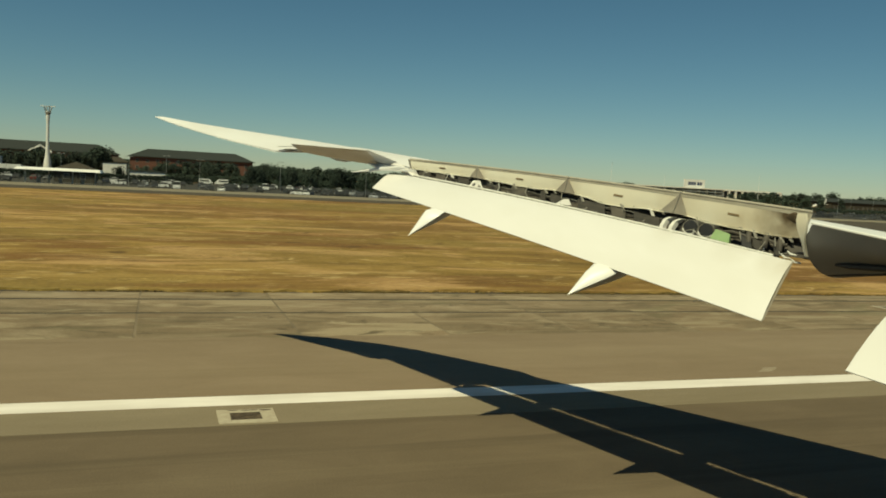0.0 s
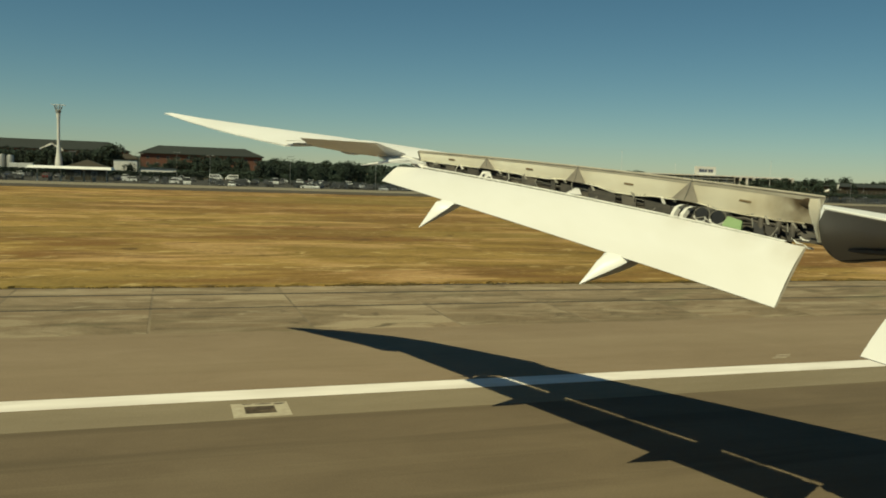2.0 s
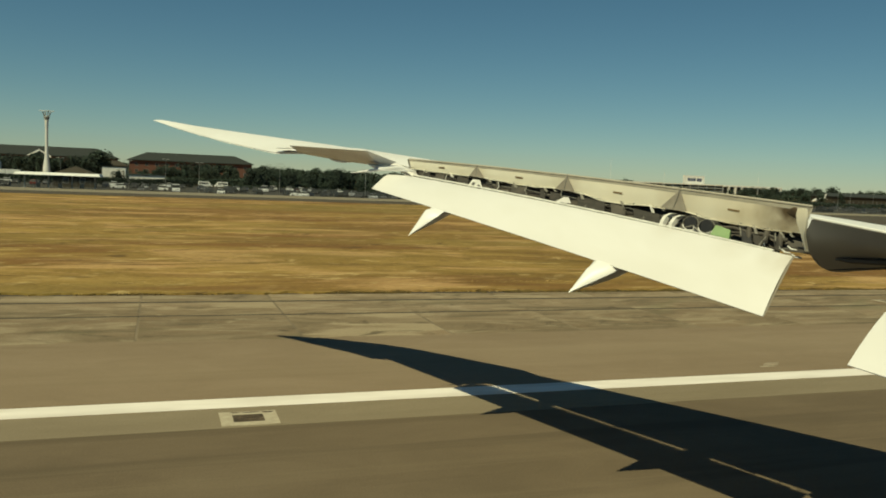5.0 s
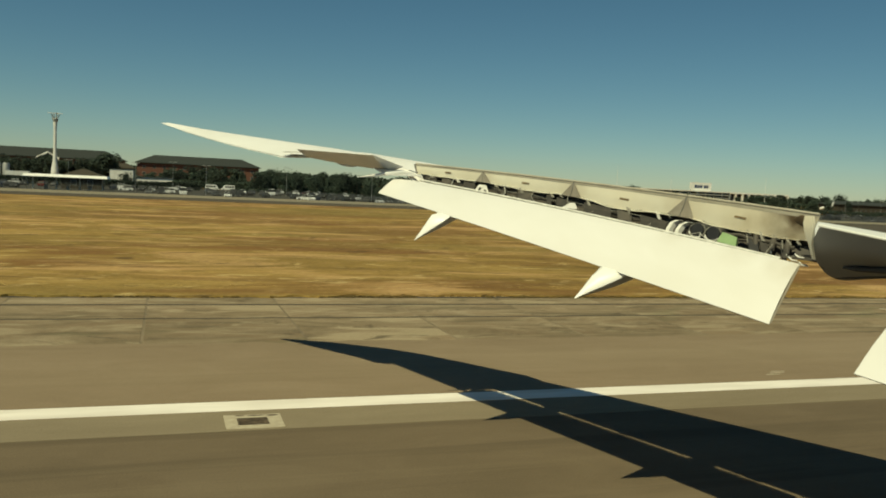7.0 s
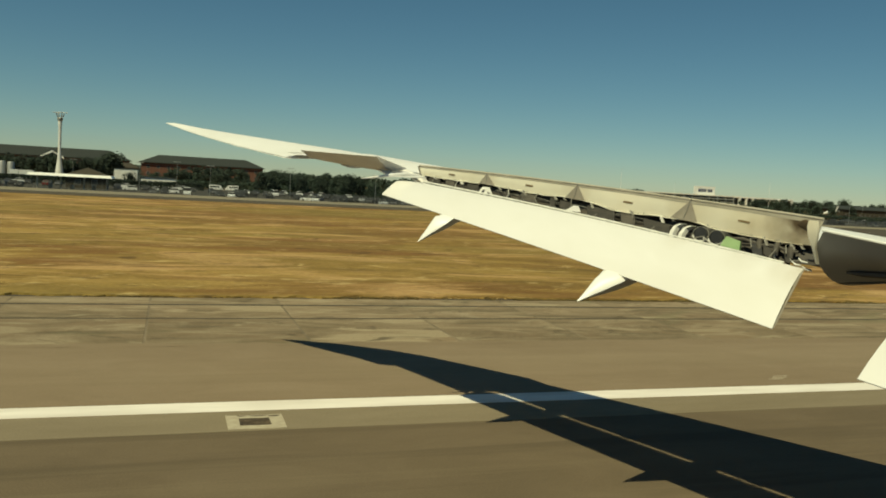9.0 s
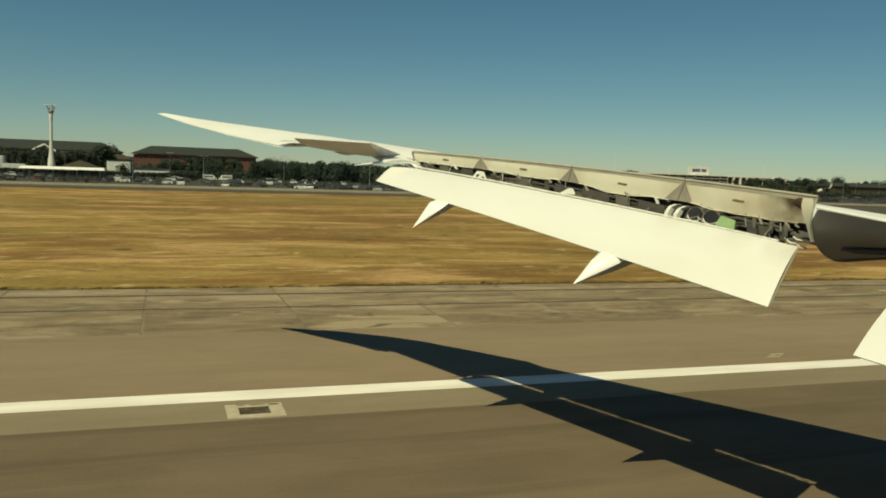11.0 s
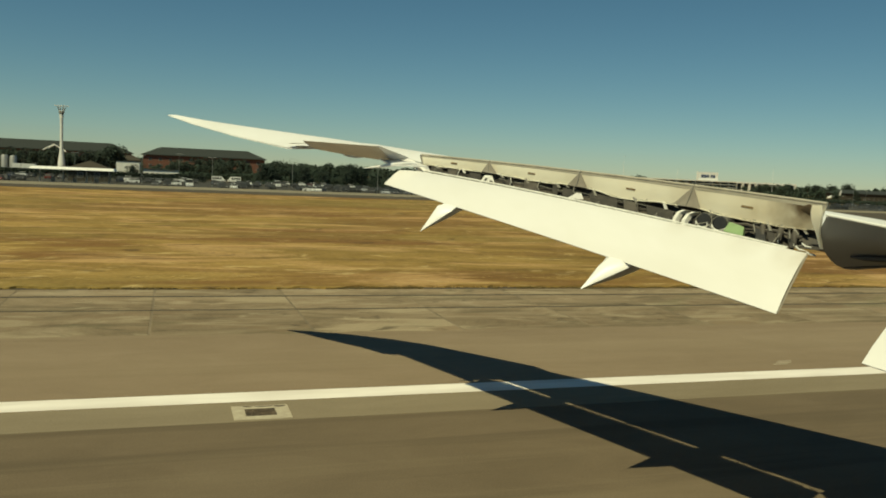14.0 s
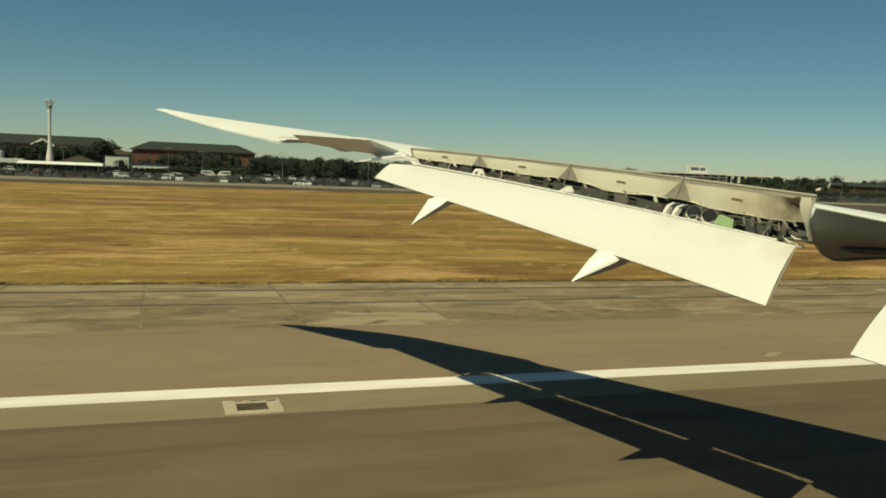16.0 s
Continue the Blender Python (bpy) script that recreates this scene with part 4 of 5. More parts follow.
def lamp_post(x, y, height, heads=2, label="slim grey car park lamp post", group="lamp posts"):
    ob = thing("lamp_post", label, "lamp post", (x, y, 0), group)
    wide = 2.6 if height > 15 else 1.0
    part("pole", tube([(0, 0, 0), (0, 0, height * .5), (0, 0, height)], [0.055 * wide, 0.045 * wide, 0.03 * wide], 8), PANEL_WHITE if height > 15 else STEEL, ob)
    for k in range(heads):
        sx = -1 if k else 1
        part("lamp_head", box(sx * 0.6 - .45, sx * 0.6 + .45, -.16, .16, height - .04, height + .10, 0.03), STEEL, ob)
    return ob


for x, y, hh in ((-52, 240, 8), (-8, 242, 8), (10, 225, 8), (35.5, 258, 9), (55, 226, 8), (69, 242, 9), (84, 225, 8), (2, 268, 9), (-27, 262, 8), (260, 262, 8), (300, 250, 8)):
    lamp_post(x, y, hh)
for x, y, hh in ((354, 600, 28.5), (406, 600, 20.5), (504, 600, 25.3), (356, 350, 8.4), (372, 350, 8.4)):
    lamp_post(x, y, hh, 1 if hh > 15 else 2, "tall slim pale floodlight pole" if hh > 15 else "slim grey street lamp post", "tall poles" if hh > 15 else "lamp posts")

# ---- radar mast ----
mast = thing("radar_mast", "tall pale grey radar mast with a flared foot", "mast", (-40.3, 345, 0))
part("shaft", tube([(0, 0, z) for z in (0, 3, 5, 6.5, 8, 10, 12, 18.5, 20.5, 22.5, 24.2)], [1.45, 1.40, 1.25, 1.0, 0.80, 0.66, 0.58, 0.55, 0.60, 0.76, 0.72], 20), MAST_PAINT, mast)
part("platform", tube([(0, 0, 22.8), (0, 0, 23.6), (0, 0, 24.0)], [0.75, 1.05, 1.05], 20), STEEL, mast, "grey top platform")
for a in range(4):
    an = radians(a * 90 + 30)
    part("antenna", tube([(0.7 * math.cos(an), 0.7 * math.sin(an), 23.8), (1.5 * math.cos(an), 1.5 * math.sin(an), 25.7 + 0.5 * (a % 2))], 0.2, 6), BELLY, mast)
part("scanner", box(-2.6, 2.6, -0.12, 0.12, 25.9, 26.2, 0.08), MAST_PAINT, mast, "flat pale radar scanner")


# ---- buildings ----
def window_row(parent, x0, x1, n, y, z, w, h, mat=None):
    step = (x1 - x0) / n
    for k in range(n):
        cx = x0 + step * (k + .5)
        f = part("window", box(cx - w / 2, cx + w / 2, y - .06, y + .05, z, z + h), mat or BELLY, parent, "grey framed window")
        part("pane", box(cx - w / 2 + .1, cx + w / 2 - .1, y - .09, y - .05, z + .1, z + h - .1), GLASS, f)


def hip_house(name, label, x0, x1, y0, y1, eave, ridge, wall_mat, roof_mat, storeys=3, hip=7.0, category="building"):
    ob = thing(name, label, category, ((x0 + x1) / 2, y0, 0))
    w, d = (x1 - x0) / 2, y1 - y0
    part("wall", box(-w, w, 0, d, 0, eave), wall_mat, ob)
    o = 0.9
    bm = bmesh.new()
    v = [bm.verts.new(p) for p in ((-w - o, -o, eave - .05), (w + o, -o, eave - .05), (w + o, d + o, eave - .05), (-w - o, d + o, eave - .05),
                                   (-w - o, -o, eave + .3), (w + o, -o, eave + .3), (w + o, d + o, eave + .3), (-w - o, d + o, eave + .3), (-w + hip, d / 2, ridge), (w - hip, d / 2, ridge))]
    for f in ((0, 1, 2, 3), (0, 4, 5, 1), (1, 5, 6, 2), (2, 6, 7, 3), (3, 7, 4, 0), (4, 8, 9, 5), (5, 9, 6), (6, 9, 8, 7), (7, 8, 4)):
        bm.faces.new([v[i] for i in f])
    bmesh.ops.recalc_face_normals(bm, faces=bm.faces)
    part("roof", bm, roof_mat, ob)
    n = max(2, int((x1 - x0) / 4.5))
    for k in range(storeys):
        window_row(ob, -w + 1, w - 1, n, 0, 1.0 + k * (eave - .6) / storeys, 1.5, 1.5)
    return ob


hotel = hip_house("hotel", "long red brick hotel with a dark slate roof behind trees", -125, -19.5, 428, 444, 10.0, 14.6, BRICK, SLATE, 3, 9)
gable = part("gable", loft([[(14.5, -1.4, 10.2), (24.0, -1.4, 10.2), (19.2, -1.4, 12.8)], [(14.5, 3.0, 10.4), (24.0, 3.0, 10.4), (19.2, 3.0, 13.0)]]), GLASS, hotel, "dark glazed gable")
for a, b in (((14.2, 10.1), (19.2, 12.95)), ((19.2, 12.95), (24.3, 10.1))):
    part("bargeboard", loft([[(x, y, z) for x, z in ((a[0], a[1]), (b[0], b[1]), (b[0], b[1] - 1.0), (a[0], a[1] - 0.5))] for y in (-1.7, -1.45)]), PANEL_WHITE, gable, "white bargeboard")
hip_house("hotel", "red brick hotel block with a dark slate hipped roof", -13.6, 44.5, 426, 442, 9.8, 14.0, BRICK, SLATE, 3, 8)
hip_house("house", "low red brick house with a tiled roof", -24.5, -14.5, 405, 415, 6.5, 9.0, BRICK, TILE, 2, 3)

canopy = thing("filling_station", "filling station with a long flat white canopy", "filling station", (-23.2, 225, 0))
part("canopy_roof", loft([[(-9.6, -6, 3.35), (9.6, -6, 3.35), (9.6, 6, 3.35), (-9.6, 6, 3.35)], [(-9.6, -6.05, 3.45), (9.6, -6.05, 3.45), (9.6, 6.05, 3.45), (-9.6, 6.05, 3.45)], [(-9.2, -5.4, 4.0), (9.2, -5.4, 4.0), (9.2, 5.4, 4.0), (-9.2, 5.4, 4.0)]]), PANEL_WHITE, canopy, "flat white canopy")
for x in (-8, -2.7, 2.7, 8):
    part("column", box(x - .18, x + .18, -.18, .18, 0, 3.36), STEEL, canopy)
for x in (-5, 0, 5):
    part("pump", box(x - .45, x + .45, -.3, .3, 0, 1.5, 0.04), BELLY, canopy)
hip_house("kiosk", "small brick kiosk with a brown pyramid roof", -27.5, -17.0, 250, 259, 3.2, 5.7, TILE, TILE, 1, 4.9)

shed = thing("white_shed", "plain white rendered block with a flat roof", "building", (-14.4, 300, 0))
part("wall", box(-3.7, 3.7, 0, 8, 0, 6.0), RENDER_WHITE, shed)
part("roof", box(-3.85, 3.85, -.15, 8.15, 6.0, 6.25), SLATE, shed)
part("door", box(-3.2, -1.2, -.06, .02, 0, 2.6), SLATE, shed)
shop = thing("low_shop", "low white shop with a row of dark windows", "building", (-4.0, 301, 0))
part("wall", box(-5.6, 6.0, 0, 7, 0, 3.7), RENDER_WHITE, shop)
part("roof", box(-5.8, 6.2, -.3, 7.2, 3.6, 3.85), SLATE, shop)
window_row(shop, -5.2, 5.6, 6, 0, 1.0, 1.3, 1.5)
for x, hh in ((-57.2, 6.6), (-54.4, 6.4)):
    silo = thing("storage_tank", "tall pale grey cylindrical storage tank", "tank", (x, 330, 0), "storage tanks")
    part("drum", tube([(0, 0, 0), (0, 0, hh - .5), (0, 0, hh)], [1.2, 1.2, 1.0], 20), STEEL, silo)
    part("rail", tube([(1.0 * math.cos(a), 1.0 * math.sin(a), hh + .02) for a in [2 * math.pi * k / 16 for k in range(17)]], 0.05, 5), STEEL, silo)
for x, y, l in ((-48.5, 300, 2.6), (-45.0, 300, 4.2)):
    cabin = thing("site_cabin", "pale grey boxy site cabin on a car park", "cabin", (x, y, 0), "site cabins")
    part("body", box(-l / 2, l / 2, 0, 2.6, 0.15, 3.9, 0.05), MAST_PAINT, cabin)
    part("skid", box(-l / 2 + .3, l / 2 - .3, .2, 2.4, 0, .16), STEEL, cabin)
    window_row(cabin, -l / 2 + .4, l / 2 - .4, 2, 0, 1.6, 1.2, 1.0)

jet = thing("aircraft_model", "large white aircraft model on short pylons by the road", "model", (458, 480, 0))
part("fuselage", tube([(-6.5, 0, 1.7), (-5.5, 0, 1.9), (-2, 0, 2.5), (3, 0, 3.5), (5.5, 0, 4.4), (6.8, 0, 5.0)], [0.1, 0.7, 0.95, 0.9, 0.45, 0.12], 14), PANEL_WHITE, jet)
for sy in (-1, 1):
    part("model_wing", plate((-1.2, sy * .6, 2.5), (1.6, sy * .6, 2.9), (3.4, sy * 6.0, 3.8), (2.6, sy * 6.0, 3.7), 0.15), PANEL_WHITE, jet)
part("fin", plate((4.4, 0, 4.1), (6.6, 0, 4.9), (7.8, 0, 7.6), (6.8, 0, 7.5), 0.15), PANEL_WHITE, jet, "white tail fin")
for x in (-2.5, 2.0):
    part("pylon", tube([(x, 0, 0), (x, 0, 1.9)], 0.25, 8), STEEL, jet)

# far hotel with a rooftop sign
far = thing("far_hotel", "long pale hotel with tall columns and a rooftop sign", "building", (640, 800, 0))
part("wall", box(-66, 66, 2.5, 22, 0, 12.2), SLATE, far, "dark recessed facade")
part("parapet", box(-67, 67, 0, 22, 12.0, 13.7), PANEL_WHITE, far, "pale flat parapet")
for k in range(15):
    part("column", box(-66 + 9.35 * k, -63.6 + 9.35 * k, 0.2, 2.4, 0, 12.2), RENDER_WHITE, far)
for k in range(14):
    for z in (1.5, 4.4, 7.3, 10.0):
        part("window", box(-63 + 9.35 * k, -57.2 + 9.35 * k, 2.4, 2.6, z, z + 1.7), GLASS, far)
part("end_block", box(34, 58, -1.5, 2.5, 6.5, 11.0), RENDER_WHITE, far, "pale projecting end block")
sign = part("sign", box(-69, -41, 4, 6, 13.6, 23.0), PANEL_WHITE, far, "white rooftop sign with unreadable dark lettering")
for k, (a, b) in enumerate(((-64, -60.5), (-60, -57), (-56.4, -53.4), (-51.5, -48.6), (-48, -45.2))):
    part("letter_bar", box(a, b, 3.85, 4.05, 16.6, 20.0), SIGN_INK, sign)
dark = hip_house("terminal_shed", "long low brown building with a dark roof", 470, 600, 480, 500, 5.6, 8.4, TILE, SLATE, 1, 6)
block = thing("multi_storey", "grey multi-storey car park with open decks", "building", (470, 700, 0))
for k in range(4):
    part("deck", box(-75, 75, 0, 30, 3.0 * k + 2.6, 3.0 * k + 3.6), RENDER_WHITE if k == 3 else STEEL, block)
for k in range(16):
    part("pillar", box(-75 + 10 * k - (0.8 if k == 15 else 0), -74.2 + 10 * k - (0.8 if k == 15 else 0), .3, 29.7, 0, 11.7), STEEL, block)


# ---- earlier stretch of the airfield, passed before the long brick hotels ----
def sheet(points, z, depth=0.3):
    """A flat paved or grassed piece with the given outline."""
    return loft([[(x, y, z - depth) for x, y in points], [(x, y, z) for x, y in points]])


tagged(part("service_road", sheet(((-122, 42.0), (-108, 42.0), (-114.6, 58), (-115.0, 138), (-115, 185.9), (-119, 185.9), (-119.1, 135), (-118.6, 60)), -0.012), ROADWAY), "grey service road joining the runway shoulder", "road", kind="structure")
tagged(part("disused_taxiway", sheet(((-560, 41.02), (-318.5, 41.02), (-321, 61), (-340, 77), (-360, 84), (-380, 142), (-393, 146), (-400, 128), (-470, 152), (-560, 170)), -0.012), CONCRETE), "wide stained disused taxiway surface", "taxiway", kind="structure")
tagged(part("grass_island", sheet(((-500, 43.4), (-433, 42.6), (-441, 56), (-451, 75), (-500, 90)), 0.03), GRASS), "triangular island of dry grass on a taxiway", "grass", kind="structure")

cross = thing("painted_cross", "faded white cross painted on a disused taxiway", "marking", (-398.5, 63.9, -0.010))
for turn in (35, -35):
    part("stroke", box(-4.0, 4.0, -0.45, 0.45, 0.0, 0.006 if turn > 0 else 0.010, m=pose(0, 0, 0, 0, 0, turn)), PALE_CONCRETE, cross)

barrier_mesh = {}
for k in range(44):
    x, y = -462.5 + 1.42 * k, 146.8 - 0.60 * k
    b = thing("barrier_block", "red and white plastic barrier block on a taxiway", "barrier", (x, y, -0.012), "taxiway barrier blocks")
    b.rotation_euler.z = radians(-23)
    for name, mat, x0, x1 in (("red_half", RED_PAINT, -0.76, -0.005), ("white_half", PANEL_WHITE, 0.005, 0.76)):
        if name not in barrier_mesh:
            me = bpy.data.meshes.new(name)
            bm = loft([[(xx, -.25, 0), (xx, .25, 0), (xx, .16, .5), (xx, -.16, .5)] for xx in (x0, x1)])
            bm.to_mesh(me)
            bm.free()
            me.materials.append(mat)
            barrier_mesh[name] = me
        shared(name, barrier_mesh[name], b)

hut = thing("equipment_hut", "square red equipment hut on dry grass", "hut", (-146.8, 144.5, 0), "equipment huts")
part("wall", box(-1.6, 1.6, -1.4, 1.4, -.05, 2.6, 0.03), RED_PAINT, hut)
part("roof", box(-1.75, 1.75, -1.55, 1.55, 2.6, 2.75, 0.02), PALE_CONCRETE, hut)
part("door", box(-.45, .45, -1.44, -1.38, 0, 2.1), PALE_CONCRETE, hut, "pale door")
hut = thing("equipment_hut", "white equipment hut with red panels on dry grass", "hut", (-140.3, 149.0, 0), "equipment huts")
part("wall", box(-1.6, 1.6, -1.4, 1.4, -.05, 2.6, 0.03), PANEL_WHITE, hut)
for x0, x1, z0, z1 in ((-1.6, -.5, 0.1, 1.2), (.6, 1.6, 1.3, 2.5)):
    part("panel", box(x0 + .02, x1 - .02, -1.43, -1.40, z0, z1), RED_PAINT, hut, "red panel")
part("roof", box(-1.75, 1.75, -1.55, 1.55, 2.6, 2.75, 0.02), PALE_CONCRETE, hut)
for x, y in ((-172.5, 114), (-162, 109)):
    light = thing("approach_light_box", "red light box on legs in dry grass", "airfield light", (x, y, -0.05), "red light boxes")
    part("box", box(-.5, .5, -.25, .25, .55, .95, 0.03), RED_PAINT, light)
    for sx in (-.35, .35):
        part("leg", tube([(sx, 0, 0), (sx, 0, .56)], 0.05, 8), RED_PAINT, light)

station = thing("fire_station", "long brick fire station with green doors and a tower", "building", (-118.5, 330, 0))
part("wall", box(-20.5, 20.7, 0, 16, 0, 9.4), BRICK, station)
part("roof", loft([[(-21.2, -.6, 9.41), (21.4, -.6, 9.41), (21.4, 16.6, 9.41), (-21.2, 16.6, 9.41)], [(-21.2, -.6, 9.8), (21.4, -.6, 9.8), (21.4, 16.6, 9.8), (-21.2, 16.6, 9.8)], [(-17, 7, 12.2), (17, 7, 12.2), (17, 9, 12.2), (-17, 9, 12.2)]]), SLATE, station)
tower = part("tower", box(-25.0, -21.3, 1, 5, 0, 18.0), BRICK, station, "tall square brick tower")
part("tower_cap", box(-25.2, -21.1, .8, 5.2, 18.0, 18.5), SLATE, tower)
for k in range(7):
    x = -16.6 + 4.8 * k
    part("vehicle_door", box(x, x + 4.1, -.08, .02, 0, 4.9), DOOR_GREEN, station, "dark green folding door")
window_row(station, -19, 19, 10, 0, 6.2, 2.2, 1.5)
hall = hip_house("hall", "long low red brick hall with a shallow roof", -225.5, -190.7, 330, 345, 6.0, 7.8, BRICK, SLATE, 1, 5)

for x0, x1, dark in ((-324.7, -308.3, True), (-308.1, -291.7, False), (-291.5, -274.2, True)):
    label = "white slab hotel block framed in black bands" if dark else "pale hotel block with small square windows"
    ob = thing("hotel_block", label, "building", ((x0 + x1) / 2, 420, 0), "slab hotel blocks")
    w, top = (x1 - x0) / 2, 20.2 if dark else 19.6
    part("wall", box(-w, w, 0, 14, 0, top), RENDER_WHITE, ob)
    if dark:
        for a, b, c, d in ((-w, -w + .6, 0, top), (w - .6, w, 0, top), (-w + .6, w - .6, top - .7, top)):
            part("black_frame", box(a, b, -.4, -.01, c, d), BLACK, ob, "black frame")
        for k in range(6):
            part("window_band", box(-w + .8, w - .8, -.12, -.02, 2.2 + 2.9 * k, 3.6 + 2.9 * k), GLASS, ob, "dark window band")
    else:
        for k in range(6):
            window_row(ob, -w + .5, w - .5, 6, 0, 1.6 + 3.0 * k, 1.2, 1.4)
    part("parapet", box(-w, w, .1, 13.9, top, top + .4), SLATE, ob)

office = thing("office_block", "stepped dark glass office block with pale floors", "building", (-354.5, 450, 0))
for k in range(4):
    w = 20.5 - 2.2 * k
    part("floor_slab", box(-w - .3, w + .3, -.3 + k, 18, 3.4 * k + 3.0, 3.4 * k + 3.5), RENDER_WHITE, office)
    part("glass_wall", box(-w, w, k, 17.8, 3.4 * k + .1 if k else 0, 3.4 * k + 3.0), GLASS, office)
part("plant_room", box(-8, 8, 5, 14, 13.7, 16.2), STEEL, office, "grey plant room")

tent = thing("marquee", "long low orange marquee on a car park", "marquee", (-257.8, 260, 0.01))
part("canvas_roof", loft([[(x, -2.5, 2.2), (x, 0, 3.2), (x, 2.5, 2.2), (x, 2.4, 2.1), (x, -2.4, 2.1)] for x in (-4.5, 4.5)]), RED_PAINT, tent)
for x in (-4.2, 0, 4.2):
    for y in (-2.3, 2.3):
        part("pole", tube([(x, y, 0), (x, y, 2.2)], 0.05, 6), STEEL, tent)


# ---- trees and hedges ----
def tree(seed, height, spread):
    rnd = random.Random(seed)
    ob = thing("tree", "dark green broadleaf tree in full leaf", "tree", (0, 0, 0), "trees behind the airfield")
    bm = tube([(0, 0, 0), (0.1, 0, height * .25), (0.05, 0.1, height * .5), (0, 0, height * .8)], [0.28, 0.2, 0.14, 0.04], 8)
    blobs = []
    for k in range(15):
        a, r = rnd.uniform(0, 6.28), spread * rnd.uniform(0.15, 0.62)
        z = height * rnd.uniform(0.20, 0.86)
        r *= 1.0 if z < height * .65 else 0.6
        c = Vector((r * math.cos(a), r * math.sin(a), z))
        blobs.append((c, spread * rnd.uniform(.26, .46)))
        tube([(0.05, 0.05, height * rnd.uniform(.25, .5)), c * 0.6 + Vector((0, 0, z * .4)), c], [0.1, 0.07, 0.02], 5, bm)
    part("trunk", bm, BARK, ob)
    verts, faces = [], []
    for c, r in blobs:
        for k in range(120):
            d = Vector((rnd.gauss(0, 1), rnd.gauss(0, 1), rnd.gauss(0, .8))).normalized() * r * rnd.uniform(.55, 1.08)
            p = c + d
            u = Vector((rnd.gauss(0, 1), rnd.gauss(0, 1), rnd.gauss(0, 1))).normalized() * rnd.uniform(.2, .46)
            v = u.cross(Vector((rnd.gauss(0, 1), rnd.gauss(0, 1), rnd.gauss(0, 1)))).normalized() * rnd.uniform(.14, .32)
            i = len(verts)
            verts += [p - u, p + v, p + u * .9, p - v]
            faces.append((i, i + 1, i + 2, i + 3))
    me = bpy.data.meshes.new("crown")
    me.from_pydata(verts, [], faces)
    me.materials.append(LEAF)
    crown = new("crown", me)
    crown.parent = ob
    return ob


kinds = [tree(k + 11, 10.0, s) for k, s in enumerate((5.0, 4.2, 4.8, 3.8, 5.4))]
used = set()


def plant(x, y, height):
    k = chance.randrange(len(kinds))
    f = height / 10.0
    if k not in used:
        used.add(k)
        kinds[k].location, kinds[k].scale = (x, y, 0), (f, f, f)
        return
    ob = copy_thing(kinds[k], pose(x, y, 0, 0, 0, chance.uniform(0, 360)))
    wide = f * chance.uniform(.9, 1.25)
    ob.matrix_basis = pose(x, y, 0, 0, 0, chance.uniform(0, 360)) @ Matrix.Diagonal((wide, wide, f, 1))


for k in range(22):
    plant(-100 + 3.7 * k + chance.uniform(-1, 1), 400 + chance.uniform(-14, 14), chance.uniform(7.5, 10.8))
for k in range(20):
    plant(-90 + 3.3 * k + chance.uniform(-1, 1), 372 + chance.uniform(-8, 8), chance.uniform(8.0, 10.4))
for k in range(19):
    plant(-15 + 3.2 * k + chance.uniform(-1, 1), 366 + chance.uniform(-8, 8), chance.uniform(4.6, 6.2) if k < 5 or 13 < k < 17 else chance.uniform(6.0, 8.6))
plant(-24.5, 396, 13.8), plant(-27.5, 400, 13.0), plant(-21.5, 398, 11.0)
for x, y, hh in ((-12.5, 296, 5.4), (2, 390, 8.4), (21, 386, 9.2), (30, 392, 9.6), (34, 388, 8.2), (6, 392, 8.0), (11, 388, 9.6), (16, 394, 9.4), (25, 390, 10.2), (46, 392, 9.4), (49, 380, 9.6), (-6, 396, 6.0), (20, 398, 9.0)):
    plant(x, y, hh)
for k in range(26):
    plant(32 + 3.3 * k + chance.uniform(-1, 1), 302 + chance.uniform(-4, 9), 7.3 + 2.6 * noise.noise((k * 0.43, 1.7, 0.2)) + chance.uniform(-0.7, 0.7))
for k in range(24):
    plant(40 + 4.6 * k + chance.uniform(-1, 1), 345 + chance.uniform(-10, 14), chance.uniform(6.2, 9.2))
for k in range(30):
    plant(598 + 8.0 * k + chance.uniform(-2, 2), 690 + chance.uniform(-15, 15), chance.uniform(9, 14.5))
plant(676, 690, 16.5)
for x, y, hh in ((561, 690, 9.6), (567, 686, 11.6), (574, 690, 12.0), (581, 688, 11.0), (587, 692, 8.6)):
    plant(x, y, hh)
for dx in (-9, -3, 4, 10):
    plant(555 + dx, 900, 17.7 - 0.12 * abs(dx))
for k in range(16):
    plant(300 + 11 * k + chance.uniform(-3, 3), 470 + chance.uniform(-12, 12), chance.uniform(6, 9.5))


for k in range(26):
    plant(-500 + 6.4 * k + chance.uniform(-2, 2), 372 + chance.uniform(-12, 12), chance.uniform(8, 13.5))
for k in range(18):
    plant(-262 + 7.5 * k + chance.uniform(-2, 2), 395 + chance.uniform(-10, 10), chance.uniform(8, 12.5))


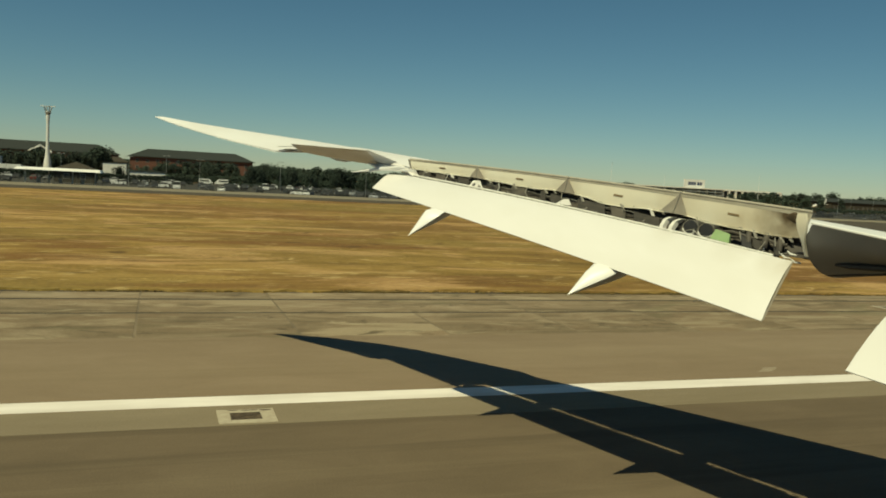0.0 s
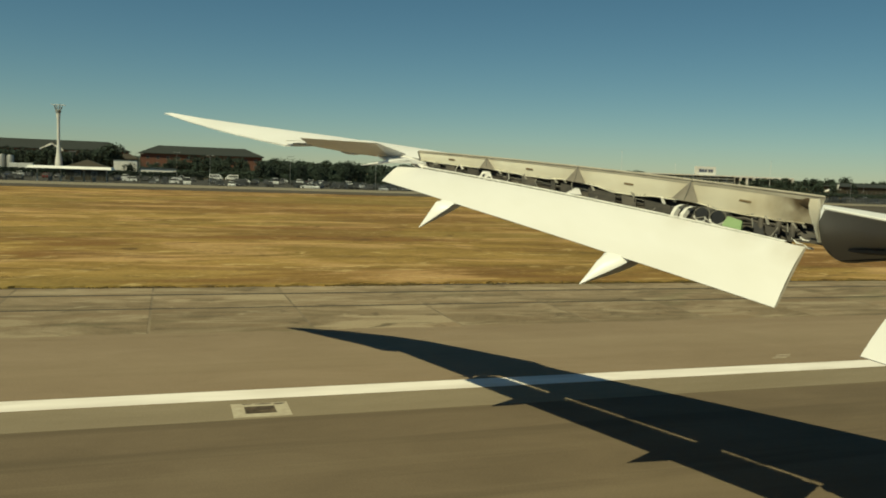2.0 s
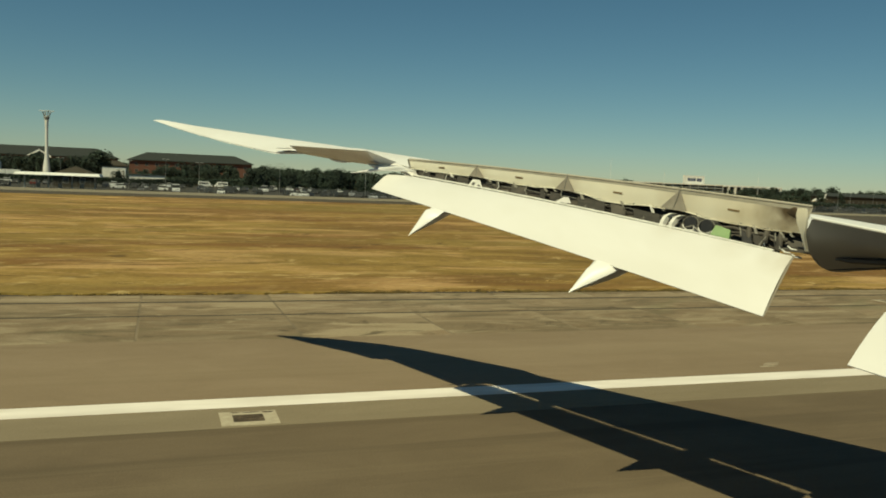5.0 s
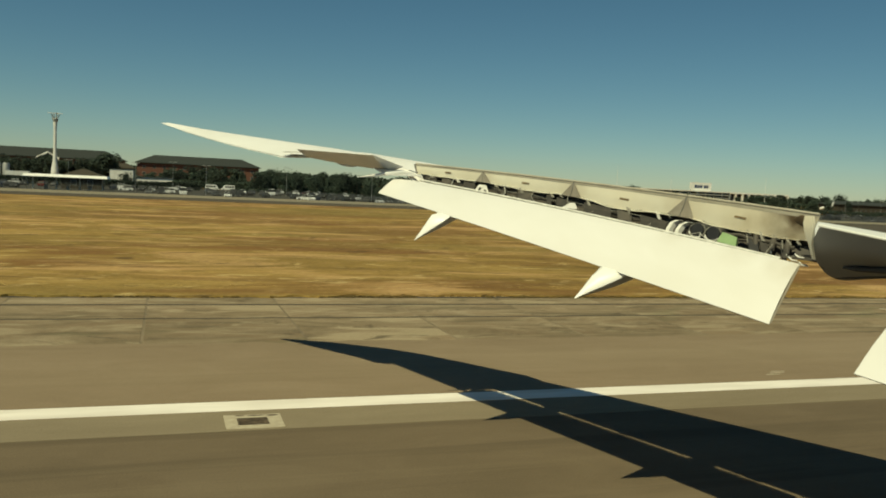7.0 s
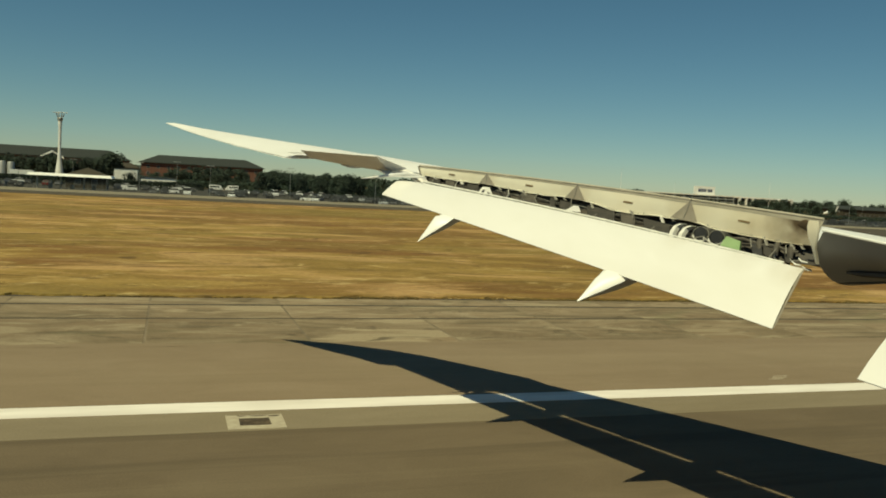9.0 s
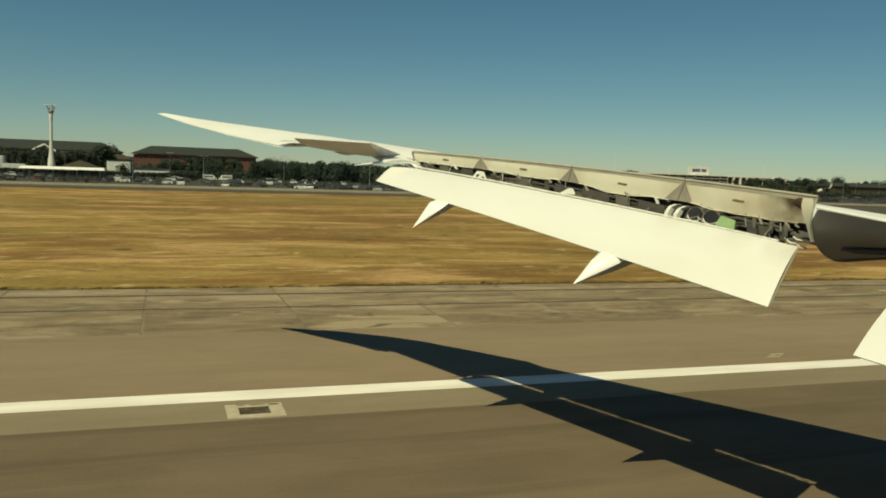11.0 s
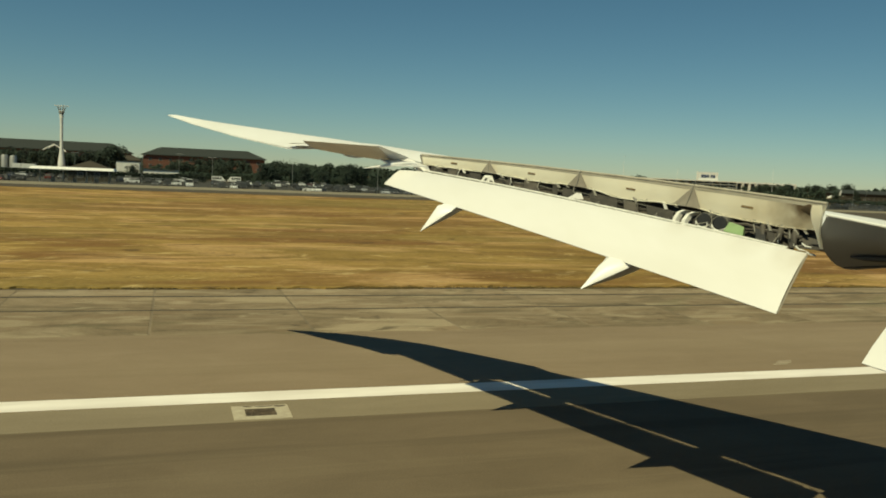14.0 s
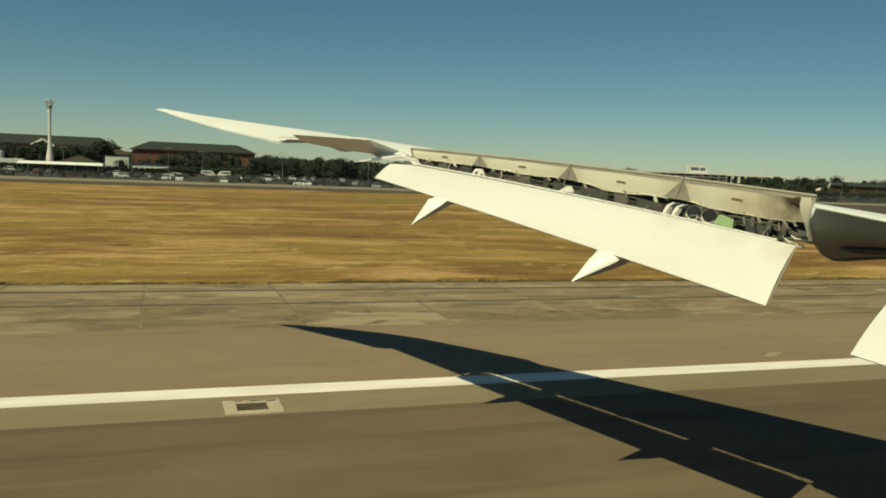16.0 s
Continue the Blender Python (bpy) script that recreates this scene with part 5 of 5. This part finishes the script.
def leaf_bank(name, label, x0, x1, y, depth, height, n, size, seed):
    """A hedge or far wood: many leaf clumps in a long uneven bank."""
    rnd = random.Random(seed)
    verts, faces = [], []
    for k in range(n):
        x = rnd.uniform(x0, x1)
        top = height * (0.72 + 0.28 * noise.noise((x * 0.05, y * .01, seed)) + 0.16 * noise.noise((x * 0.21, 3.0, seed)))
        p = Vector((x, y + rnd.uniform(-depth, depth) / 2, top * rnd.random() ** .7))
        u = Vector((rnd.gauss(0, 1), rnd.gauss(0, .5), rnd.gauss(0, 1))).normalized() * size * rnd.uniform(.5, 1)
        v = u.cross(Vector((rnd.gauss(0, 1), rnd.gauss(0, 1), rnd.gauss(0, 1)))).normalized() * size * rnd.uniform(.4, .9)
        i = len(verts)
        verts += [p - u, p + v, p + u, p - v]
        faces.append((i, i + 1, i + 2, i + 3))
    me = bpy.data.meshes.new(name)
    me.from_pydata(verts, [], faces)
    me.materials.append(LEAF)
    return tagged(new(name, me), label, "hedge" if "hedge" in name else "woods", kind="stuff")


leaf_bank("hedge", "dark clipped hedge along the car park", 24, 120, 300, 2.5, 1.5, 12000, 0.28, 3)
leaf_bank("hedge", "dark shrubs in front of a low white shop", -62, 11, 294, 3.0, 3.4, 14000, 0.30, 13)
leaf_bank("hedge", "dark overgrown hedge beyond the main road", -28, 125, 330, 5.0, 4.4, 20000, 0.4, 14)
leaf_bank("hedge", "dark scrub between distant low buildings", 330, 900, 560, 8.0, 5.5, 20000, 0.8, 15)
leaf_bank("hedge", "dark shrubs behind a filling station", -110, -28, 330, 5.0, 3.4, 12000, 0.35, 4)
leaf_bank("hedge", "dark hedge beyond the car park", 215, 640, 322, 6.0, 3.6, 22000, 0.5, 7)
leaf_bank("far_woods", "distant dark woods along the horizon", -900, 1900, 1100, 60, 15.0, 30000, 2.6, 5)
leaf_bank("far_woods", "distant dark treetops beyond the hotels", -220, 420, 560, 30, 10.0, 16000, 1.4, 6)

# ---- grass ----
def tussocks(label, n, x0, x1, y0, y1, high, wide, mat, seed, clump=0.0, blades=7):
    """Low clumps of dry blades, gathered in patches along the grass edge."""
    rnd = random.Random(seed)
    verts, faces = [], []
    made = 0
    while made < n:
        x, y = rnd.uniform(x0, x1), y0 + (y1 - y0) * rnd.random() ** 1.4
        if noise.noise((x * 0.16, y * 0.35, seed)) + 0.5 * noise.noise((x * 0.8, y * 0.8, seed)) < clump:
            made += 0.2
            continue
        made += 1
        size = rnd.uniform(0.5, 1.0)
        for k in range(blades):
            a = rnd.uniform(0, 6.28)
            out = Vector((math.cos(a), math.sin(a), 0)) * wide * size * rnd.uniform(0.3, 1.0)
            side = Vector((-math.sin(a), math.cos(a), 0)) * 0.022
            foot, tip = Vector((x, y, -0.06)) + out * 0.3, Vector((x, y, high * size * rnd.uniform(0.5, 1.0))) + out
            i = len(verts)
            verts += [foot - side, foot + side, lerp(foot, tip, 0.6) + side * 0.8, tip]
            faces.append((i, i + 1, i + 2, i + 3))
    me = bpy.data.meshes.new("grass")
    me.from_pydata(verts, [], faces)
    me.materials.append(mat)
    return tagged(new("grass", me), label, "grass", kind="stuff")


def ragged_verge(x0, x1, step, seed):
    """The sod's worn edge: it overhangs the soil in an uneven line."""
    bm = bmesh.new()
    front, back = [], []
    n = int((x1 - x0) / step)
    for k in range(n + 1):
        x = x0 + step * k
        y = 41.40 + 0.5 * noise.noise((x * 0.10, 0.3, seed)) + 0.55 * noise.noise((x * 0.7, 1.3, seed)) + 0.22 * noise.noise((x * 3.1, 2.3, seed))
        top = 0.06 + 0.06 * noise.noise((x * 1.7, 5.0, seed))
        front.append((bm.verts.new((x, y, -0.06)), bm.verts.new((x, y + 0.04, top))))
        back.append(bm.verts.new((x, y + 1.6, 0.04)))
    tail = [bm.verts.new((v.co.x, 49.0, -0.052)) for v in back]
    for k in range(n):
        bm.faces.new((front[k][0], front[k + 1][0], front[k + 1][1], front[k][1]))
        bm.faces.new((front[k][1], front[k + 1][1], back[k + 1], back[k]))
        bm.faces.new((back[k], back[k + 1], tail[k + 1], tail[k]))
    bmesh.ops.recalc_face_normals(bm, faces=bm.faces)
    return bm


tagged(part("grass_edge", ragged_verge(-60, 150, 0.25, 2.0), GRASS), "ragged edge of dry turf over dark soil", "verge", kind="structure")
tussocks("brown weedy tufts along the turf edge", 5200, -14, 70, 41.1, 42.6, 0.07, 0.13, WEED, 9, -0.05)
tussocks("pale straw tufts behind the turf edge", 5200, -16, 80, 41.6, 46.0, 0.045, 0.20, TUFT, 17, 0.0)

def ragged_seam(x0, x1, step, seed):
    """Asphalt laid unevenly over the first edge of the slabs."""
    bm = bmesh.new()
    near, far = [], []
    for k in range(int((x1 - x0) / step) + 1):
        x = x0 + step * k
        y = 29.80 + 0.30 * noise.noise((x * 0.25, 4.0, seed)) + 0.22 * noise.noise((x * 1.1, 7.0, seed)) + 0.08 * noise.noise((x * 4.0, 1.0, seed))
        near.append(bm.verts.new((x, 29.3, 0.008)))
        far.append(bm.verts.new((x, max(y, 29.5), 0.009)))
    for k in range(len(near) - 1):
        bm.faces.new((near[k], near[k + 1], far[k + 1], far[k]))
    return bm


tagged(part("asphalt_seam", ragged_seam(-60, 140, 0.2, 6.0), ASPHALT_PALE), "uneven asphalt seam over old concrete slabs", "pavement", kind="structure")

# ---- slabs of the shoulder, last ----
slab_rows = ((29.68, 34.96), (35.24, 38.61), (38.99, 40.95))
for y0, y1 in slab_rows:
    me = bpy.data.meshes.new("slab")
    bm = box(-2.882, 2.882, (y0 - y1) / 2, (y1 - y0) / 2, -0.2, 0.0, 0.018)
    bm.to_mesh(me)
    bm.free()
    me.materials.append(CONCRETE)
    for k in range(34):
        shared("slab", me, shoulder, pose(-59.2 + 5.85 * k + 2.92, (y0 + y1) / 2, chance.uniform(-0.006, 0.004), 0, 0, chance.uniform(-.1, .1)))
